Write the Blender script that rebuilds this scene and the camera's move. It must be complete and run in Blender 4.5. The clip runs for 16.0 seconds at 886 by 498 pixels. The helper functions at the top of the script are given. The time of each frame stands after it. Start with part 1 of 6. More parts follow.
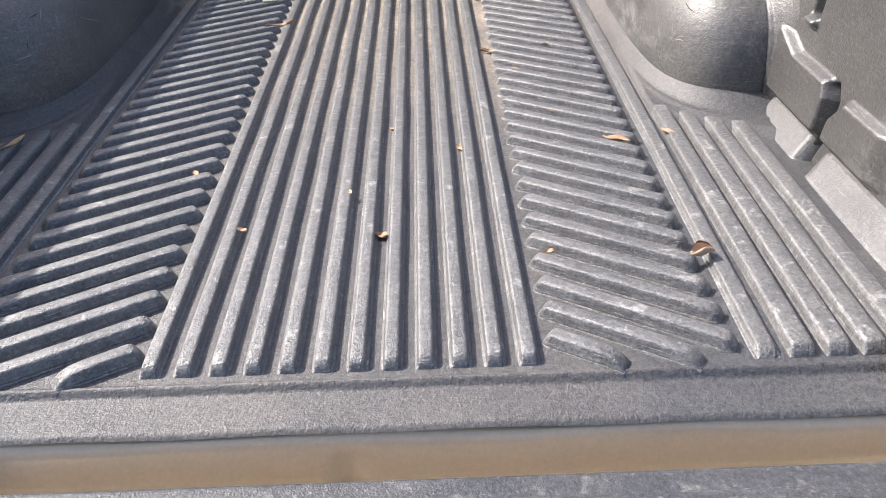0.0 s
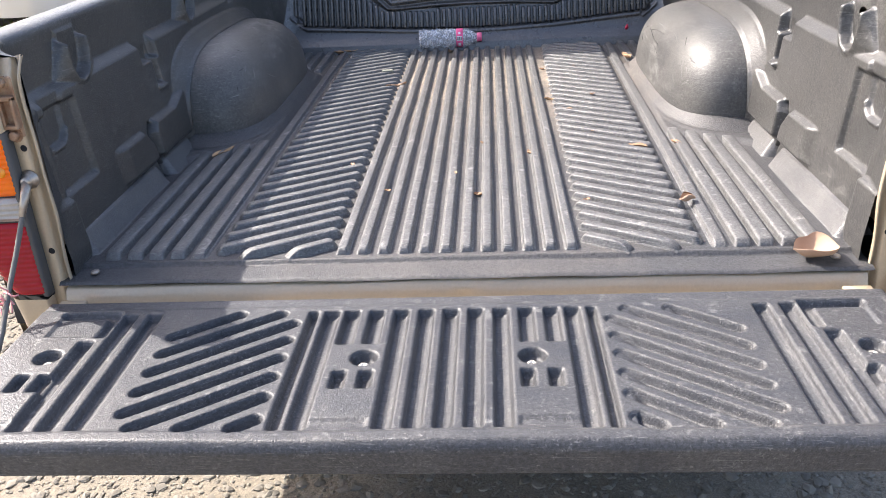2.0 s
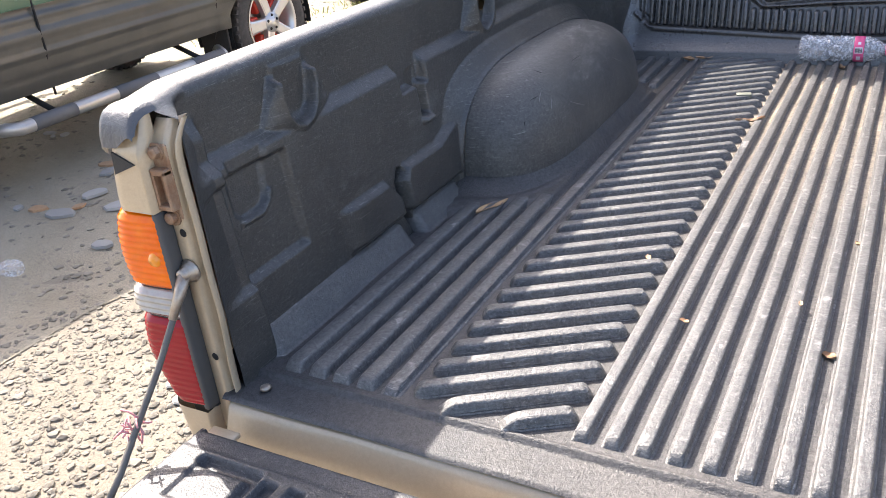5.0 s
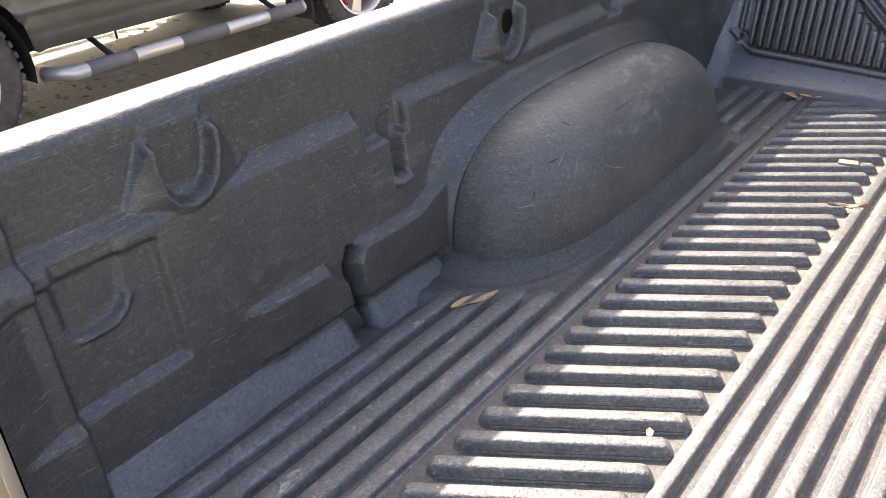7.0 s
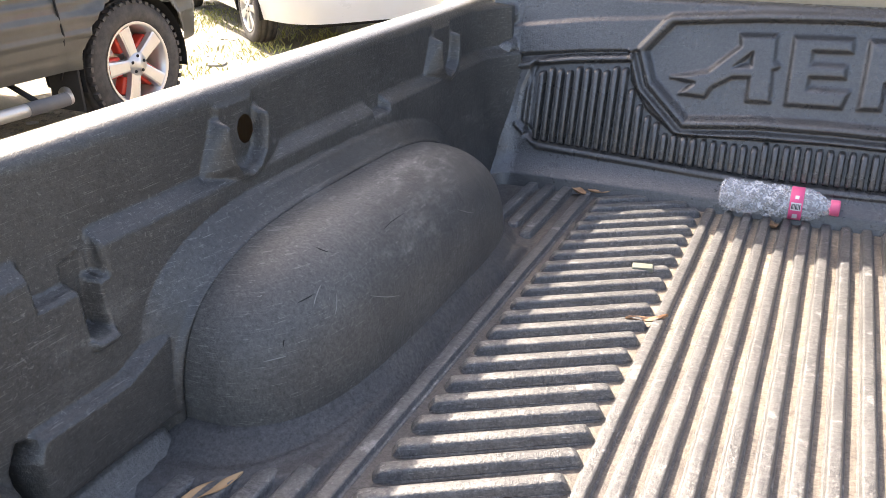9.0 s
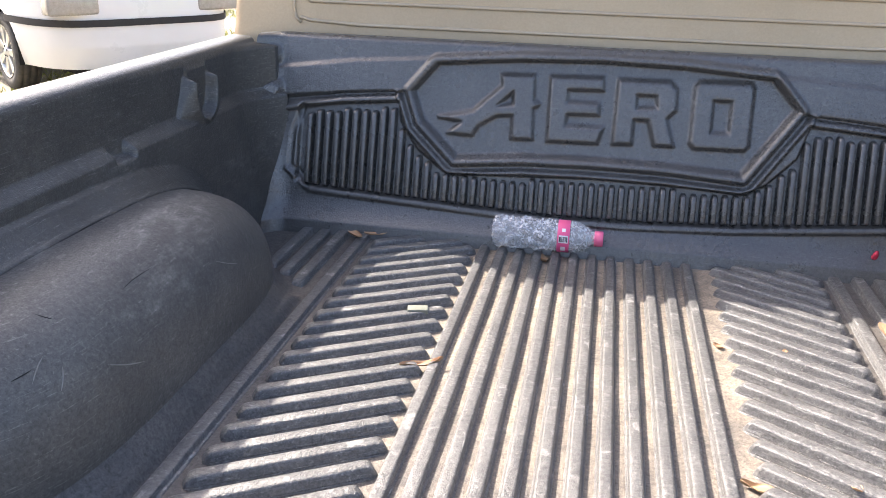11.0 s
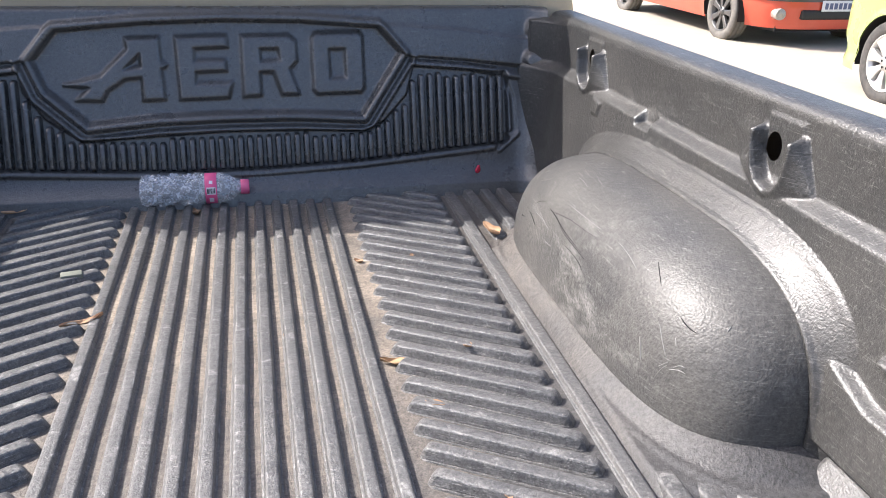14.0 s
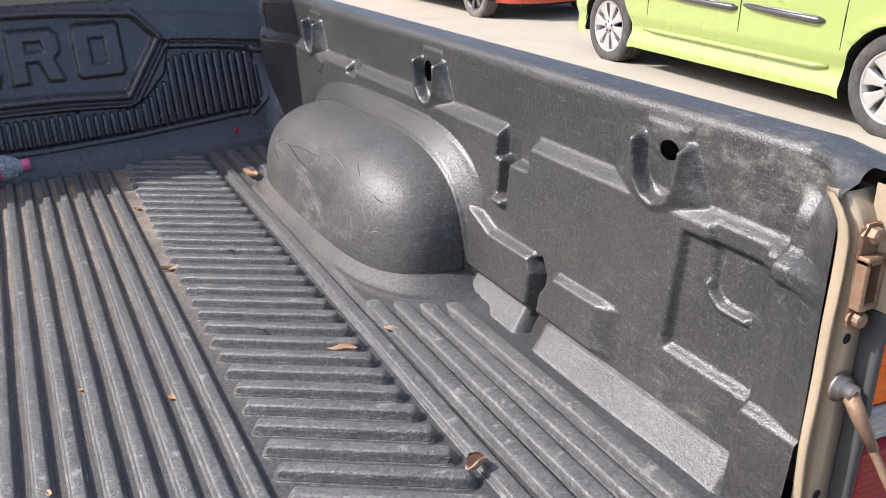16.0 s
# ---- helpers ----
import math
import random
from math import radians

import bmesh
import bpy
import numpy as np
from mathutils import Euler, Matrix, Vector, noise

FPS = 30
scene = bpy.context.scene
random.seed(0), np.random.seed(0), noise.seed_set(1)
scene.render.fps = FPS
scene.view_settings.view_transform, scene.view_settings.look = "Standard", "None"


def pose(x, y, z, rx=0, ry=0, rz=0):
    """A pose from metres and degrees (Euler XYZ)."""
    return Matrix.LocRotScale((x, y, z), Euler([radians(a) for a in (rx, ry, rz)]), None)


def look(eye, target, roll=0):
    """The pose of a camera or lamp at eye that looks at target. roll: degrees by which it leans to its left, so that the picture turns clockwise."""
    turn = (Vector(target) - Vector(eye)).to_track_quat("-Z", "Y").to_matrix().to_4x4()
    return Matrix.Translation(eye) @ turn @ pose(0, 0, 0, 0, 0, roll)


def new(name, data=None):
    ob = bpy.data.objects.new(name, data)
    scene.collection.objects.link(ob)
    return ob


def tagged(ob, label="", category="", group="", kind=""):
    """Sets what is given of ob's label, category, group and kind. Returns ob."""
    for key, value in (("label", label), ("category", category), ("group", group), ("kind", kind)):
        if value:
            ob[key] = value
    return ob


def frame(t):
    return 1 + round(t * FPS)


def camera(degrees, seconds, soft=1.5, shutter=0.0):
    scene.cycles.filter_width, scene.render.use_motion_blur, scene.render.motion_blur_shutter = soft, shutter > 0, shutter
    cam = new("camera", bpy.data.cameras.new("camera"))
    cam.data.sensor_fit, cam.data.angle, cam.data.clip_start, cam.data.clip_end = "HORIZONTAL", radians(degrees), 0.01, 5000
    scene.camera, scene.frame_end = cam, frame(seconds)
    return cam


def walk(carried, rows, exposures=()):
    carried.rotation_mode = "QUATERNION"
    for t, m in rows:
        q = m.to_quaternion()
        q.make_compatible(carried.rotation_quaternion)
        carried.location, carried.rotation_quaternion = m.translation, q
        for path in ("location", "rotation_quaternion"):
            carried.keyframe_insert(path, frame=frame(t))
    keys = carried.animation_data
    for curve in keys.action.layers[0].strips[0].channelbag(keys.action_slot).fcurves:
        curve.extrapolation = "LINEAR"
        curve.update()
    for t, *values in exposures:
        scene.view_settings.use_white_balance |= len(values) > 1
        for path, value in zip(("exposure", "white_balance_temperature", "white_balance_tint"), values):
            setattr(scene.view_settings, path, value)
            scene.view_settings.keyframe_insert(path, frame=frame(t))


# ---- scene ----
# The camera and its walk round the tail of the truck
cam = camera(56.0, 16.0, soft=0.5)
PATH = [
    (0, (0.098, -0.658, 1.229), (0.126, 1.026, 0.15), -1.4),
    (0.5, (0.035, -0.877, 1.255), (0.073, 0.848, 0.243), -1.8),
    (1, (0.065, -1.043, 1.277), (0.052, 0.732, 0.357), -2.0),
    (1.5, (0.086, -1.204, 1.26), (0.028, 0.593, 0.385), -2.1),
    (2, (0.068, -1.281, 1.272), (-0.059, 0.526, 0.422), -3.0),
    (2.5, (0.031, -1.281, 1.272), (-0.179, 0.516, 0.42), -3.8),
    (3, (0.044, -1.279, 1.271), (-0.278, 0.497, 0.41), -4.5),
    (3.5, (0.067, -1.255, 1.268), (-0.395, 0.475, 0.379), -5.4),
    (4, (0.05, -1.079, 1.258), (-0.532, 0.608, 0.355), -5.3),
    (4.5, (0.025, -0.898, 1.282), (-0.699, 0.733, 0.379), -6.0),
    (5, (0.074, -0.704, 1.284), (-0.849, 0.837, 0.406), -6.3),
    (5.2, (0.111, -0.614, 1.295), (-0.889, 0.879, 0.419), -6.2),
    (7.3, (0.022, -0.219, 1.313), (-1.077, 1.141, 0.341), -3.1),
    (7.5, (0.018, -0.192, 1.313), (-1.062, 1.19, 0.353), -2.8),
    (8, (0.002, -0.127, 1.305), (-1.007, 1.342, 0.397), -2.3),
    (8.5, (-0.012, -0.058, 1.293), (-0.909, 1.512, 0.437), -1.4),
    (9, (-0.024, 0.0, 1.281), (-0.797, 1.655, 0.467), -0.6),
    (9.2, (-0.025, 0.015, 1.279), (-0.754, 1.695, 0.475), -0.2),
    (11.3, (0.02, 0.081, 1.26), (-0.249, 1.931, 0.551), 1.8),
    (11.5, (0.026, 0.083, 1.262), (-0.19, 1.94, 0.552), 2.0),
    (12, (0.035, 0.082, 1.259), (-0.048, 1.952, 0.553), 2.5),
    (12.5, (0.042, 0.074, 1.261), (0.095, 1.944, 0.554), 2.9),
    (13, (0.047, 0.05, 1.258), (0.214, 1.908, 0.536), 2.8),
    (13.5, (0.053, -0.009, 1.264), (0.334, 1.825, 0.518), 2.3),
    (14, (0.063, -0.069, 1.264), (0.476, 1.73, 0.495), 1.4),
    (14.5, (0.089, -0.141, 1.27), (0.633, 1.62, 0.493), 0.7),
    (15, (0.089, -0.271, 1.278), (0.753, 1.455, 0.516), 0.1),
    (15.5, (0.06, -0.411, 1.278), (0.822, 1.271, 0.51), -0.5),
    (16, (0.044, -0.502, 1.272), (0.876, 1.142, 0.494), -1.1),
]
walk(cam, [(t, look(eye, target, roll)) for t, eye, target, roll in PATH], [(0.0, 1.38, 6450, 13), (0.6, 1.65, 6500, 13), (1.2, 1.65, 6550, 13), (3.5, 1.65, 6650, 13), (5.0, 1.85, 6800, 13), (8.0, 2.30, 7600, 14), (9.0, 2.20, 7500, 14), (12.5, 1.75, 6500, 14), (14.5, 1.10, 6300, 13), (16.0, 0.72, 6200, 13)])

# World, sun
SUN_TO = Vector((-0.93, 0.50, 1.0)).normalized()
world = bpy.data.worlds.new("world")
scene.world = world
world.use_nodes = True
wn = world.node_tree.nodes
sky = wn.new("ShaderNodeTexSky")
sky.sky_type = "NISHITA"
sky.sun_disc = False
sky.sun_elevation = math.asin(SUN_TO.z)
sky.sun_rotation = math.atan2(SUN_TO.x, SUN_TO.y)
sky.dust_density = 3.0
sky.ozone_density = 0.3
sky.air_density = 0.8
world.node_tree.links.new(sky.outputs[0], wn["Background"].inputs[0])
wn["Background"].inputs[1].default_value = 0.15
sun = new("sun", bpy.data.lights.new("sun", "SUN"))
sun.data.energy = 3.9
sun.data.angle = radians(0.55)
sun.data.color = (1.0, 0.96, 0.90)
sun.matrix_world = look((0, 0, 12), Vector((0, 0, 12)) - SUN_TO)


# ---------------------------------------------------------------- materials
def material(name, colour, rough=0.5, metal=0.0, second=None, scale=20.0, amount=0.5, grain=0.0, grain_scale=600.0,
             rough_var=0.1, coat=0.0, spec=0.5, lump=0.0, lump_scale=60.0, vary=0.0, leather=0.0, leather_scale=300.0):
    """A surface with stains at a large scale, a fine grain in its relief and an uneven gloss."""
    m = bpy.data.materials.new(name)
    m.use_nodes = True
    nt = m.node_tree
    nd, ln = nt.nodes, nt.links
    b = nd["Principled BSDF"]
    tc = nd.new("ShaderNodeTexCoord")
    n1 = nd.new("ShaderNodeTexNoise")
    n1.inputs["Scale"].default_value = scale
    n1.inputs["Detail"].default_value = 6
    n1.inputs["Roughness"].default_value = 0.65
    ln.new(tc.outputs["Object"], n1.inputs["Vector"])
    ramp = nd.new("ShaderNodeValToRGB")
    ramp.color_ramp.elements[0].position = 0.5 - 0.22
    ramp.color_ramp.elements[1].position = 0.5 + 0.22
    ln.new(n1.outputs["Fac"], ramp.inputs["Fac"])
    mix = nd.new("ShaderNodeMix")
    mix.data_type = "RGBA"
    mix.inputs["A"].default_value = (*colour, 1)
    mix.inputs["B"].default_value = (*(second or tuple(c * 0.8 for c in colour)), 1)
    mul = nd.new("ShaderNodeMath")
    mul.operation = "MULTIPLY"
    mul.inputs[1].default_value = amount
    ln.new(ramp.outputs["Color"], mul.inputs[0])
    ln.new(mul.outputs[0], mix.inputs["Factor"])
    out = mix.outputs["Result"]
    if vary:
        info = nd.new("ShaderNodeObjectInfo")
        hsv = nd.new("ShaderNodeHueSaturation")
        vm = nd.new("ShaderNodeMapRange")
        vm.inputs["To Min"].default_value = 1 - vary
        vm.inputs["To Max"].default_value = 1 + vary
        ln.new(info.outputs["Random"], vm.inputs["Value"])
        ln.new(vm.outputs[0], hsv.inputs["Value"])
        ln.new(out, hsv.inputs["Color"])
        out = hsv.outputs["Color"]
    ln.new(out, b.inputs["Base Color"])
    mr = nd.new("ShaderNodeMapRange")
    mr.inputs["To Min"].default_value = max(0.02, rough - rough_var)
    mr.inputs["To Max"].default_value = min(1.0, rough + rough_var)
    ln.new(n1.outputs["Fac"], mr.inputs["Value"])
    ln.new(mr.outputs[0], b.inputs["Roughness"])
    b.inputs["Metallic"].default_value = metal
    b.inputs["Specular IOR Level"].default_value = spec
    b.inputs["Coat Weight"].default_value = coat
    b.inputs["Coat Roughness"].default_value = 0.06
    last = None
    if leather:
        warp = nd.new("ShaderNodeTexNoise")
        warp.inputs["Scale"].default_value = leather_scale * 0.35
        warp.inputs["Detail"].default_value = 3
        ln.new(tc.outputs["Object"], warp.inputs["Vector"])
        shift = nd.new("ShaderNodeVectorMath")
        shift.operation = "MULTIPLY_ADD"
        shift.inputs[1].default_value = (1.6 / leather_scale,) * 3
        ln.new(warp.outputs["Color"], shift.inputs[0])
        ln.new(tc.outputs["Object"], shift.inputs[2])
        cells = nd.new("ShaderNodeTexVoronoi")
        cells.feature = "F1"
        cells.inputs["Scale"].default_value = leather_scale
        ln.new(shift.outputs[0], cells.inputs["Vector"])
        last = nd.new("ShaderNodeBump")
        last.invert = True
        last.inputs["Strength"].default_value = leather
        last.inputs["Distance"].default_value = 0.5 / leather_scale
        ln.new(cells.outputs["Distance"], last.inputs["Height"])
    for strength, sc, dist in ((grain, grain_scale * 0.75, 0.0012), (grain * 0.6, grain_scale * 0.4, 0.0022), (lump, lump_scale, 0.004)):
        if strength:
            n = nd.new("ShaderNodeTexNoise")
            n.inputs["Scale"].default_value = sc
            n.inputs["Detail"].default_value = 5
            n.inputs["Roughness"].default_value = 0.65
            ln.new(tc.outputs["Object"], n.inputs["Vector"])
            bump = nd.new("ShaderNodeBump")
            bump.inputs["Strength"].default_value = strength
            bump.inputs["Distance"].default_value = dist
            ln.new(n.outputs["Fac"], bump.inputs["Height"])
            if last:
                ln.new(last.outputs[0], bump.inputs["Normal"])
            last = bump
    if last:
        ln.new(last.outputs[0], b.inputs["Normal"])
    return m


def add_dust(m, dust, low, high, scale, x_half=None, y_range=None, scratch=0.0, speckle=0.55, fleck=0.0, smear=0.0):
    """Lays a patchy coat of dry dust, kept to a strip of the plan where one is given, and pale scuffs, over a material."""
    nt = m.node_tree
    nd, ln = nt.nodes, nt.links
    b = nd["Principled BSDF"]
    old = b.inputs["Base Color"].links[0].from_socket
    geo = nd.new("ShaderNodeNewGeometry")
    n = nd.new("ShaderNodeTexNoise")
    n.inputs["Scale"].default_value = scale
    n.inputs["Detail"].default_value = 8
    n.inputs["Roughness"].default_value = 0.7
    ln.new(geo.outputs["Position"], n.inputs["Vector"])
    mr = nd.new("ShaderNodeMapRange")
    mr.inputs["From Min"].default_value = 0.32
    mr.inputs["From Max"].default_value = 0.68
    mr.inputs["To Min"].default_value = low
    mr.inputs["To Max"].default_value = high
    ln.new(n.outputs["Fac"], mr.inputs["Value"])
    fac = mr.outputs[0]
    if x_half:
        sep = nd.new("ShaderNodeSeparateXYZ")
        ln.new(geo.outputs["Position"], sep.inputs[0])
        ab = nd.new("ShaderNodeMath")
        ab.operation = "ABSOLUTE"
        ln.new(sep.outputs["X"], ab.inputs[0])
        mx = nd.new("ShaderNodeMapRange")
        mx.interpolation_type = "SMOOTHSTEP"
        mx.inputs["From Min"].default_value = x_half + 0.03
        mx.inputs["From Max"].default_value = x_half - 0.02
        mx.inputs["To Min"].default_value = 0.25
        ln.new(ab.outputs[0], mx.inputs["Value"])
        my = nd.new("ShaderNodeMapRange")
        my.interpolation_type = "SMOOTHSTEP"
        my.inputs["From Min"].default_value = y_range[0]
        my.inputs["From Max"].default_value = y_range[1]
        my.inputs["To Min"].default_value = 0.10
        ln.new(sep.outputs["Y"], my.inputs["Value"])
        for other in (mx, my):
            mu = nd.new("ShaderNodeMath")
            mu.operation = "MULTIPLY"
            ln.new(fac, mu.inputs[0])
            ln.new(other.outputs[0], mu.inputs[1])
            fac = mu.outputs[0]
    mix = nd.new("ShaderNodeMix")
    mix.data_type = "RGBA"
    mix.inputs["B"].default_value = (*dust, 1)
    ln.new(old, mix.inputs["A"])
    ln.new(fac, mix.inputs["Factor"])
    out = mix.outputs["Result"]
    if scratch:
        for rot, scl, seed in (((0.4, 0.6, 0.5), (22.0, 26.0, 520.0), 0.0), ((1.1, -0.5, 2.1), (30.0, 24.0, 640.0), 5.0), ((-0.8, 0.9, 1.2), (18.0, 34.0, 600.0), 9.0), ((2.2, 0.3, 0.4), (40.0, 36.0, 800.0), 3.0), ((0.2, 1.4, 0.9), (34.0, 20.0, 560.0), 7.0)):
            mp = nd.new("ShaderNodeMapping")
            mp.inputs["Rotation"].default_value = rot
            mp.inputs["Scale"].default_value = scl
            mp.inputs["Location"].default_value = (seed, seed, seed)
            ln.new(geo.outputs["Position"], mp.inputs["Vector"])
            ns = nd.new("ShaderNodeTexNoise")
            ns.inputs["Scale"].default_value = 1.0
            ns.inputs["Detail"].default_value = 3
            ns.inputs["Distortion"].default_value = 0.5
            ln.new(mp.outputs[0], ns.inputs["Vector"])
            ms = nd.new("ShaderNodeMapRange")
            ms.inputs["From Min"].default_value = 0.665
            ms.inputs["From Max"].default_value = 0.725
            ms.inputs["To Max"].default_value = scratch
            ln.new(ns.outputs["Fac"], ms.inputs["Value"])
            m2 = nd.new("ShaderNodeMix")
            m2.data_type = "RGBA"
            m2.inputs["B"].default_value = (0.34, 0.33, 0.31, 1)
            ln.new(out, m2.inputs["A"])
            ln.new(ms.outputs[0], m2.inputs["Factor"])
            out = m2.outputs["Result"]
    if smear:
        both = None
        for sc, lo, hi in ((5.5, 0.54, 0.70), (48.0, 0.46, 0.66)):
            mp = nd.new("ShaderNodeMapping")
            mp.inputs["Rotation"].default_value = (0.5, 0.3, 0.4)
            mp.inputs["Scale"].default_value = (1.0, 0.45, 1.0)
            ln.new(geo.outputs["Position"], mp.inputs["Vector"])
            ns = nd.new("ShaderNodeTexNoise")
            ns.inputs["Scale"].default_value = sc
            ns.inputs["Detail"].default_value = 6
            ns.inputs["Roughness"].default_value = 0.7
            ln.new(mp.outputs[0], ns.inputs["Vector"])
            ms = nd.new("ShaderNodeMapRange")
            ms.inputs["From Min"].default_value = lo
            ms.inputs["From Max"].default_value = hi
            ms.inputs["To Max"].default_value = smear if both is None else 1.0
            ln.new(ns.outputs["Fac"], ms.inputs["Value"])
            if both is None:
                both = ms.outputs[0]
            else:
                mu = nd.new("ShaderNodeMath")
                mu.operation = "MULTIPLY"
                ln.new(both, mu.inputs[0])
                ln.new(ms.outputs[0], mu.inputs[1])
                both = mu.outputs[0]
        m4 = nd.new("ShaderNodeMix")
        m4.data_type = "RGBA"
        m4.inputs["B"].default_value = (0.38, 0.37, 0.345, 1)
        ln.new(out, m4.inputs["A"])
        ln.new(both, m4.inputs["Factor"])
        out = m4.outputs["Result"]
    if fleck:
        nf = nd.new("ShaderNodeTexNoise")
        nf.inputs["Scale"].default_value = 220.0
        nf.inputs["Detail"].default_value = 3
        nf.inputs["Distortion"].default_value = 0.8
        ln.new(geo.outputs["Position"], nf.inputs["Vector"])
        big = nd.new("ShaderNodeTexNoise")
        big.inputs["Scale"].default_value = 6.0
        ln.new(geo.outputs["Position"], big.inputs["Vector"])
        mb = nd.new("ShaderNodeMapRange")
        mb.inputs["From Min"].default_value = 0.35
        mb.inputs["From Max"].default_value = 0.65
        mb.inputs["To Min"].default_value = 0.3
        mb.inputs["To Max"].default_value = 1.0
        ln.new(big.outputs["Fac"], mb.inputs["Value"])
        mf = nd.new("ShaderNodeMapRange")
        mf.inputs["From Min"].default_value = 0.60
        mf.inputs["From Max"].default_value = 0.70
        mf.inputs["To Max"].default_value = fleck
        ln.new(nf.outputs["Fac"], mf.inputs["Value"])
        mm = nd.new("ShaderNodeMath")
        mm.operation = "MULTIPLY"
        ln.new(mf.outputs[0], mm.inputs[0])
        ln.new(mb.outputs[0], mm.inputs[1])
        m3 = nd.new("ShaderNodeMix")
        m3.data_type = "RGBA"
        m3.inputs["B"].default_value = (0.36, 0.35, 0.33, 1)
        ln.new(out, m3.inputs["A"])
        ln.new(mm.outputs[0], m3.inputs["Factor"])
        out = m3.outputs["Result"]
    sp = nd.new("ShaderNodeTexNoise")
    sp.inputs["Scale"].default_value = 180.0
    sp.inputs["Detail"].default_value = 5
    sp.inputs["Roughness"].default_value = 0.95
    ln.new(geo.outputs["Position"], sp.inputs["Vector"])
    sm = nd.new("ShaderNodeMapRange")
    sm.inputs["From Min"].default_value = 0.36
    sm.inputs["From Max"].default_value = 0.64
    sm.inputs["To Min"].default_value = 1.0 - speckle
    sm.inputs["To Max"].default_value = 1.0 + speckle
    ln.new(sp.outputs["Fac"], sm.inputs["Value"])
    hs = nd.new("ShaderNodeHueSaturation")
    ln.new(sm.outputs[0], hs.inputs["Value"])
    ln.new(out, hs.inputs["Color"])
    ln.new(hs.outputs["Color"], b.inputs["Base Color"])
    return m


PLASTIC = (0.044, 0.045, 0.048)
M_FLOOR = add_dust(material("liner_floor", PLASTIC, 0.50, second=(0.062, 0.062, 0.064), scale=14, grain=0.8, grain_scale=380, leather=0.3, leather_scale=450),
                   (0.335, 0.275, 0.21), 0.25, 1.0, 9.0, 0.30, (0.3, 1.4), speckle=0.65)
M_RIB = add_dust(material("liner_rib", PLASTIC, 0.42, second=(0.060, 0.060, 0.063), scale=30, grain=1.0, grain_scale=320, spec=0.65, leather=0.32, leather_scale=450),
                 (0.28, 0.27, 0.25), 0.10, 0.34, 26.0, scratch=0.5, speckle=0.6, fleck=0.5)
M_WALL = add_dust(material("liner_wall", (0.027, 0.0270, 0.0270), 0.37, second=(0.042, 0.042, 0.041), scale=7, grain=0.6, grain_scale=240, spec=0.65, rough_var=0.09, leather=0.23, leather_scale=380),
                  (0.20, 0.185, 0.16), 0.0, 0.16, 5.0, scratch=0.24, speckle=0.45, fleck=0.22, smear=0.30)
M_HEAD = add_dust(material("liner_head", (0.052, 0.052, 0.053), 0.28, scale=9, grain=0.6, grain_scale=300, spec=1.0, leather=0.28, leather_scale=400),
                  (0.20, 0.18, 0.155), 0.0, 0.12, 6.0, scratch=0.12)
M_ARCH = add_dust(material("liner_arch", (0.050, 0.050, 0.050), 0.42, second=(0.062, 0.061, 0.059), scale=5, grain=0.4, grain_scale=210, spec=0.38, leather=0.26, leather_scale=300),
                  (0.26, 0.245, 0.215), 0.0, 0.27, 4.0, scratch=0.26, speckle=0.4, fleck=0.2, smear=0.48)
M_TG = add_dust(material("tailgate_plastic", (0.035, 0.037, 0.042), 0.44, second=(0.052, 0.054, 0.060), scale=11, grain=0.5, grain_scale=330, spec=0.4, leather=0.30, leather_scale=420),
                (0.24, 0.22, 0.19), 0.0, 0.12, 12.0, scratch=0.22, speckle=0.55, fleck=0.30)
M_FOOT = add_dust(material("liner_foot", (0.050, 0.050, 0.052), 0.38, second=(0.075, 0.075, 0.075), scale=9, grain=0.6, grain_scale=330, spec=0.65, leather=0.35, leather_scale=380),
                  (0.25, 0.235, 0.21), 0.0, 0.22, 8.0, scratch=0.25, speckle=0.5)
M_BEIGE = material("beige_paint", (0.45, 0.355, 0.24), 0.34, 0.1, second=(0.39, 0.305, 0.20), scale=6, amount=0.6, coat=0.4, grain=0.05)
add_dust(M_BEIGE, (0.45, 0.38, 0.28), 0.0, 0.4, 5.0, speckle=0.07)
M_DARKGAP = material("dark_underside", (0.012, 0.012, 0.012), 0.9)
M_RUST = material("worn_steel", (0.35, 0.25, 0.17), 0.6, 0.4, second=(0.22, 0.10, 0.05), scale=60, amount=0.9, grain=0.4)
M_STEEL = material("zinc_bolt", (0.45, 0.42, 0.38), 0.4, 0.8, second=(0.25, 0.17, 0.10), scale=80, amount=0.7)
M_SCUFF = material("pale_scuff", (0.24, 0.235, 0.225), 0.8, second=(0.15, 0.148, 0.14), scale=120, amount=0.9)
M_SCREW = material("pale_screw", (0.62, 0.59, 0.53), 0.38, 0.5, second=(0.45, 0.40, 0.33), scale=90, amount=0.6)
M_RUBBER = material("rubber", (0.022, 0.022, 0.022), 0.8, second=(0.06, 0.055, 0.05), scale=30, grain=0.4)
M_GREYPL = material("grey_bumper", (0.20, 0.20, 0.205), 0.55, second=(0.28, 0.275, 0.27), scale=25, grain=0.7, grain_scale=350)


# ---------------------------------------------------------------- mesh helpers
def part(name, data, mat, parent=None, label="", smooth=True):
    """Links a bmesh, or (vertices, faces), as one mesh object under a thing or a part."""
    me = bpy.data.meshes.new(name)
    if isinstance(data, bmesh.types.BMesh):
        data.to_mesh(me)
        data.free()
    else:
        me.from_pydata(data[0], [], data[1])
    me.materials.append(mat)
    if smooth:
        me.polygons.foreach_set("use_smooth", [True] * len(me.polygons))
    me.update()
    ob = new(name, me)
    ob.parent = parent
    return tagged(ob, label)


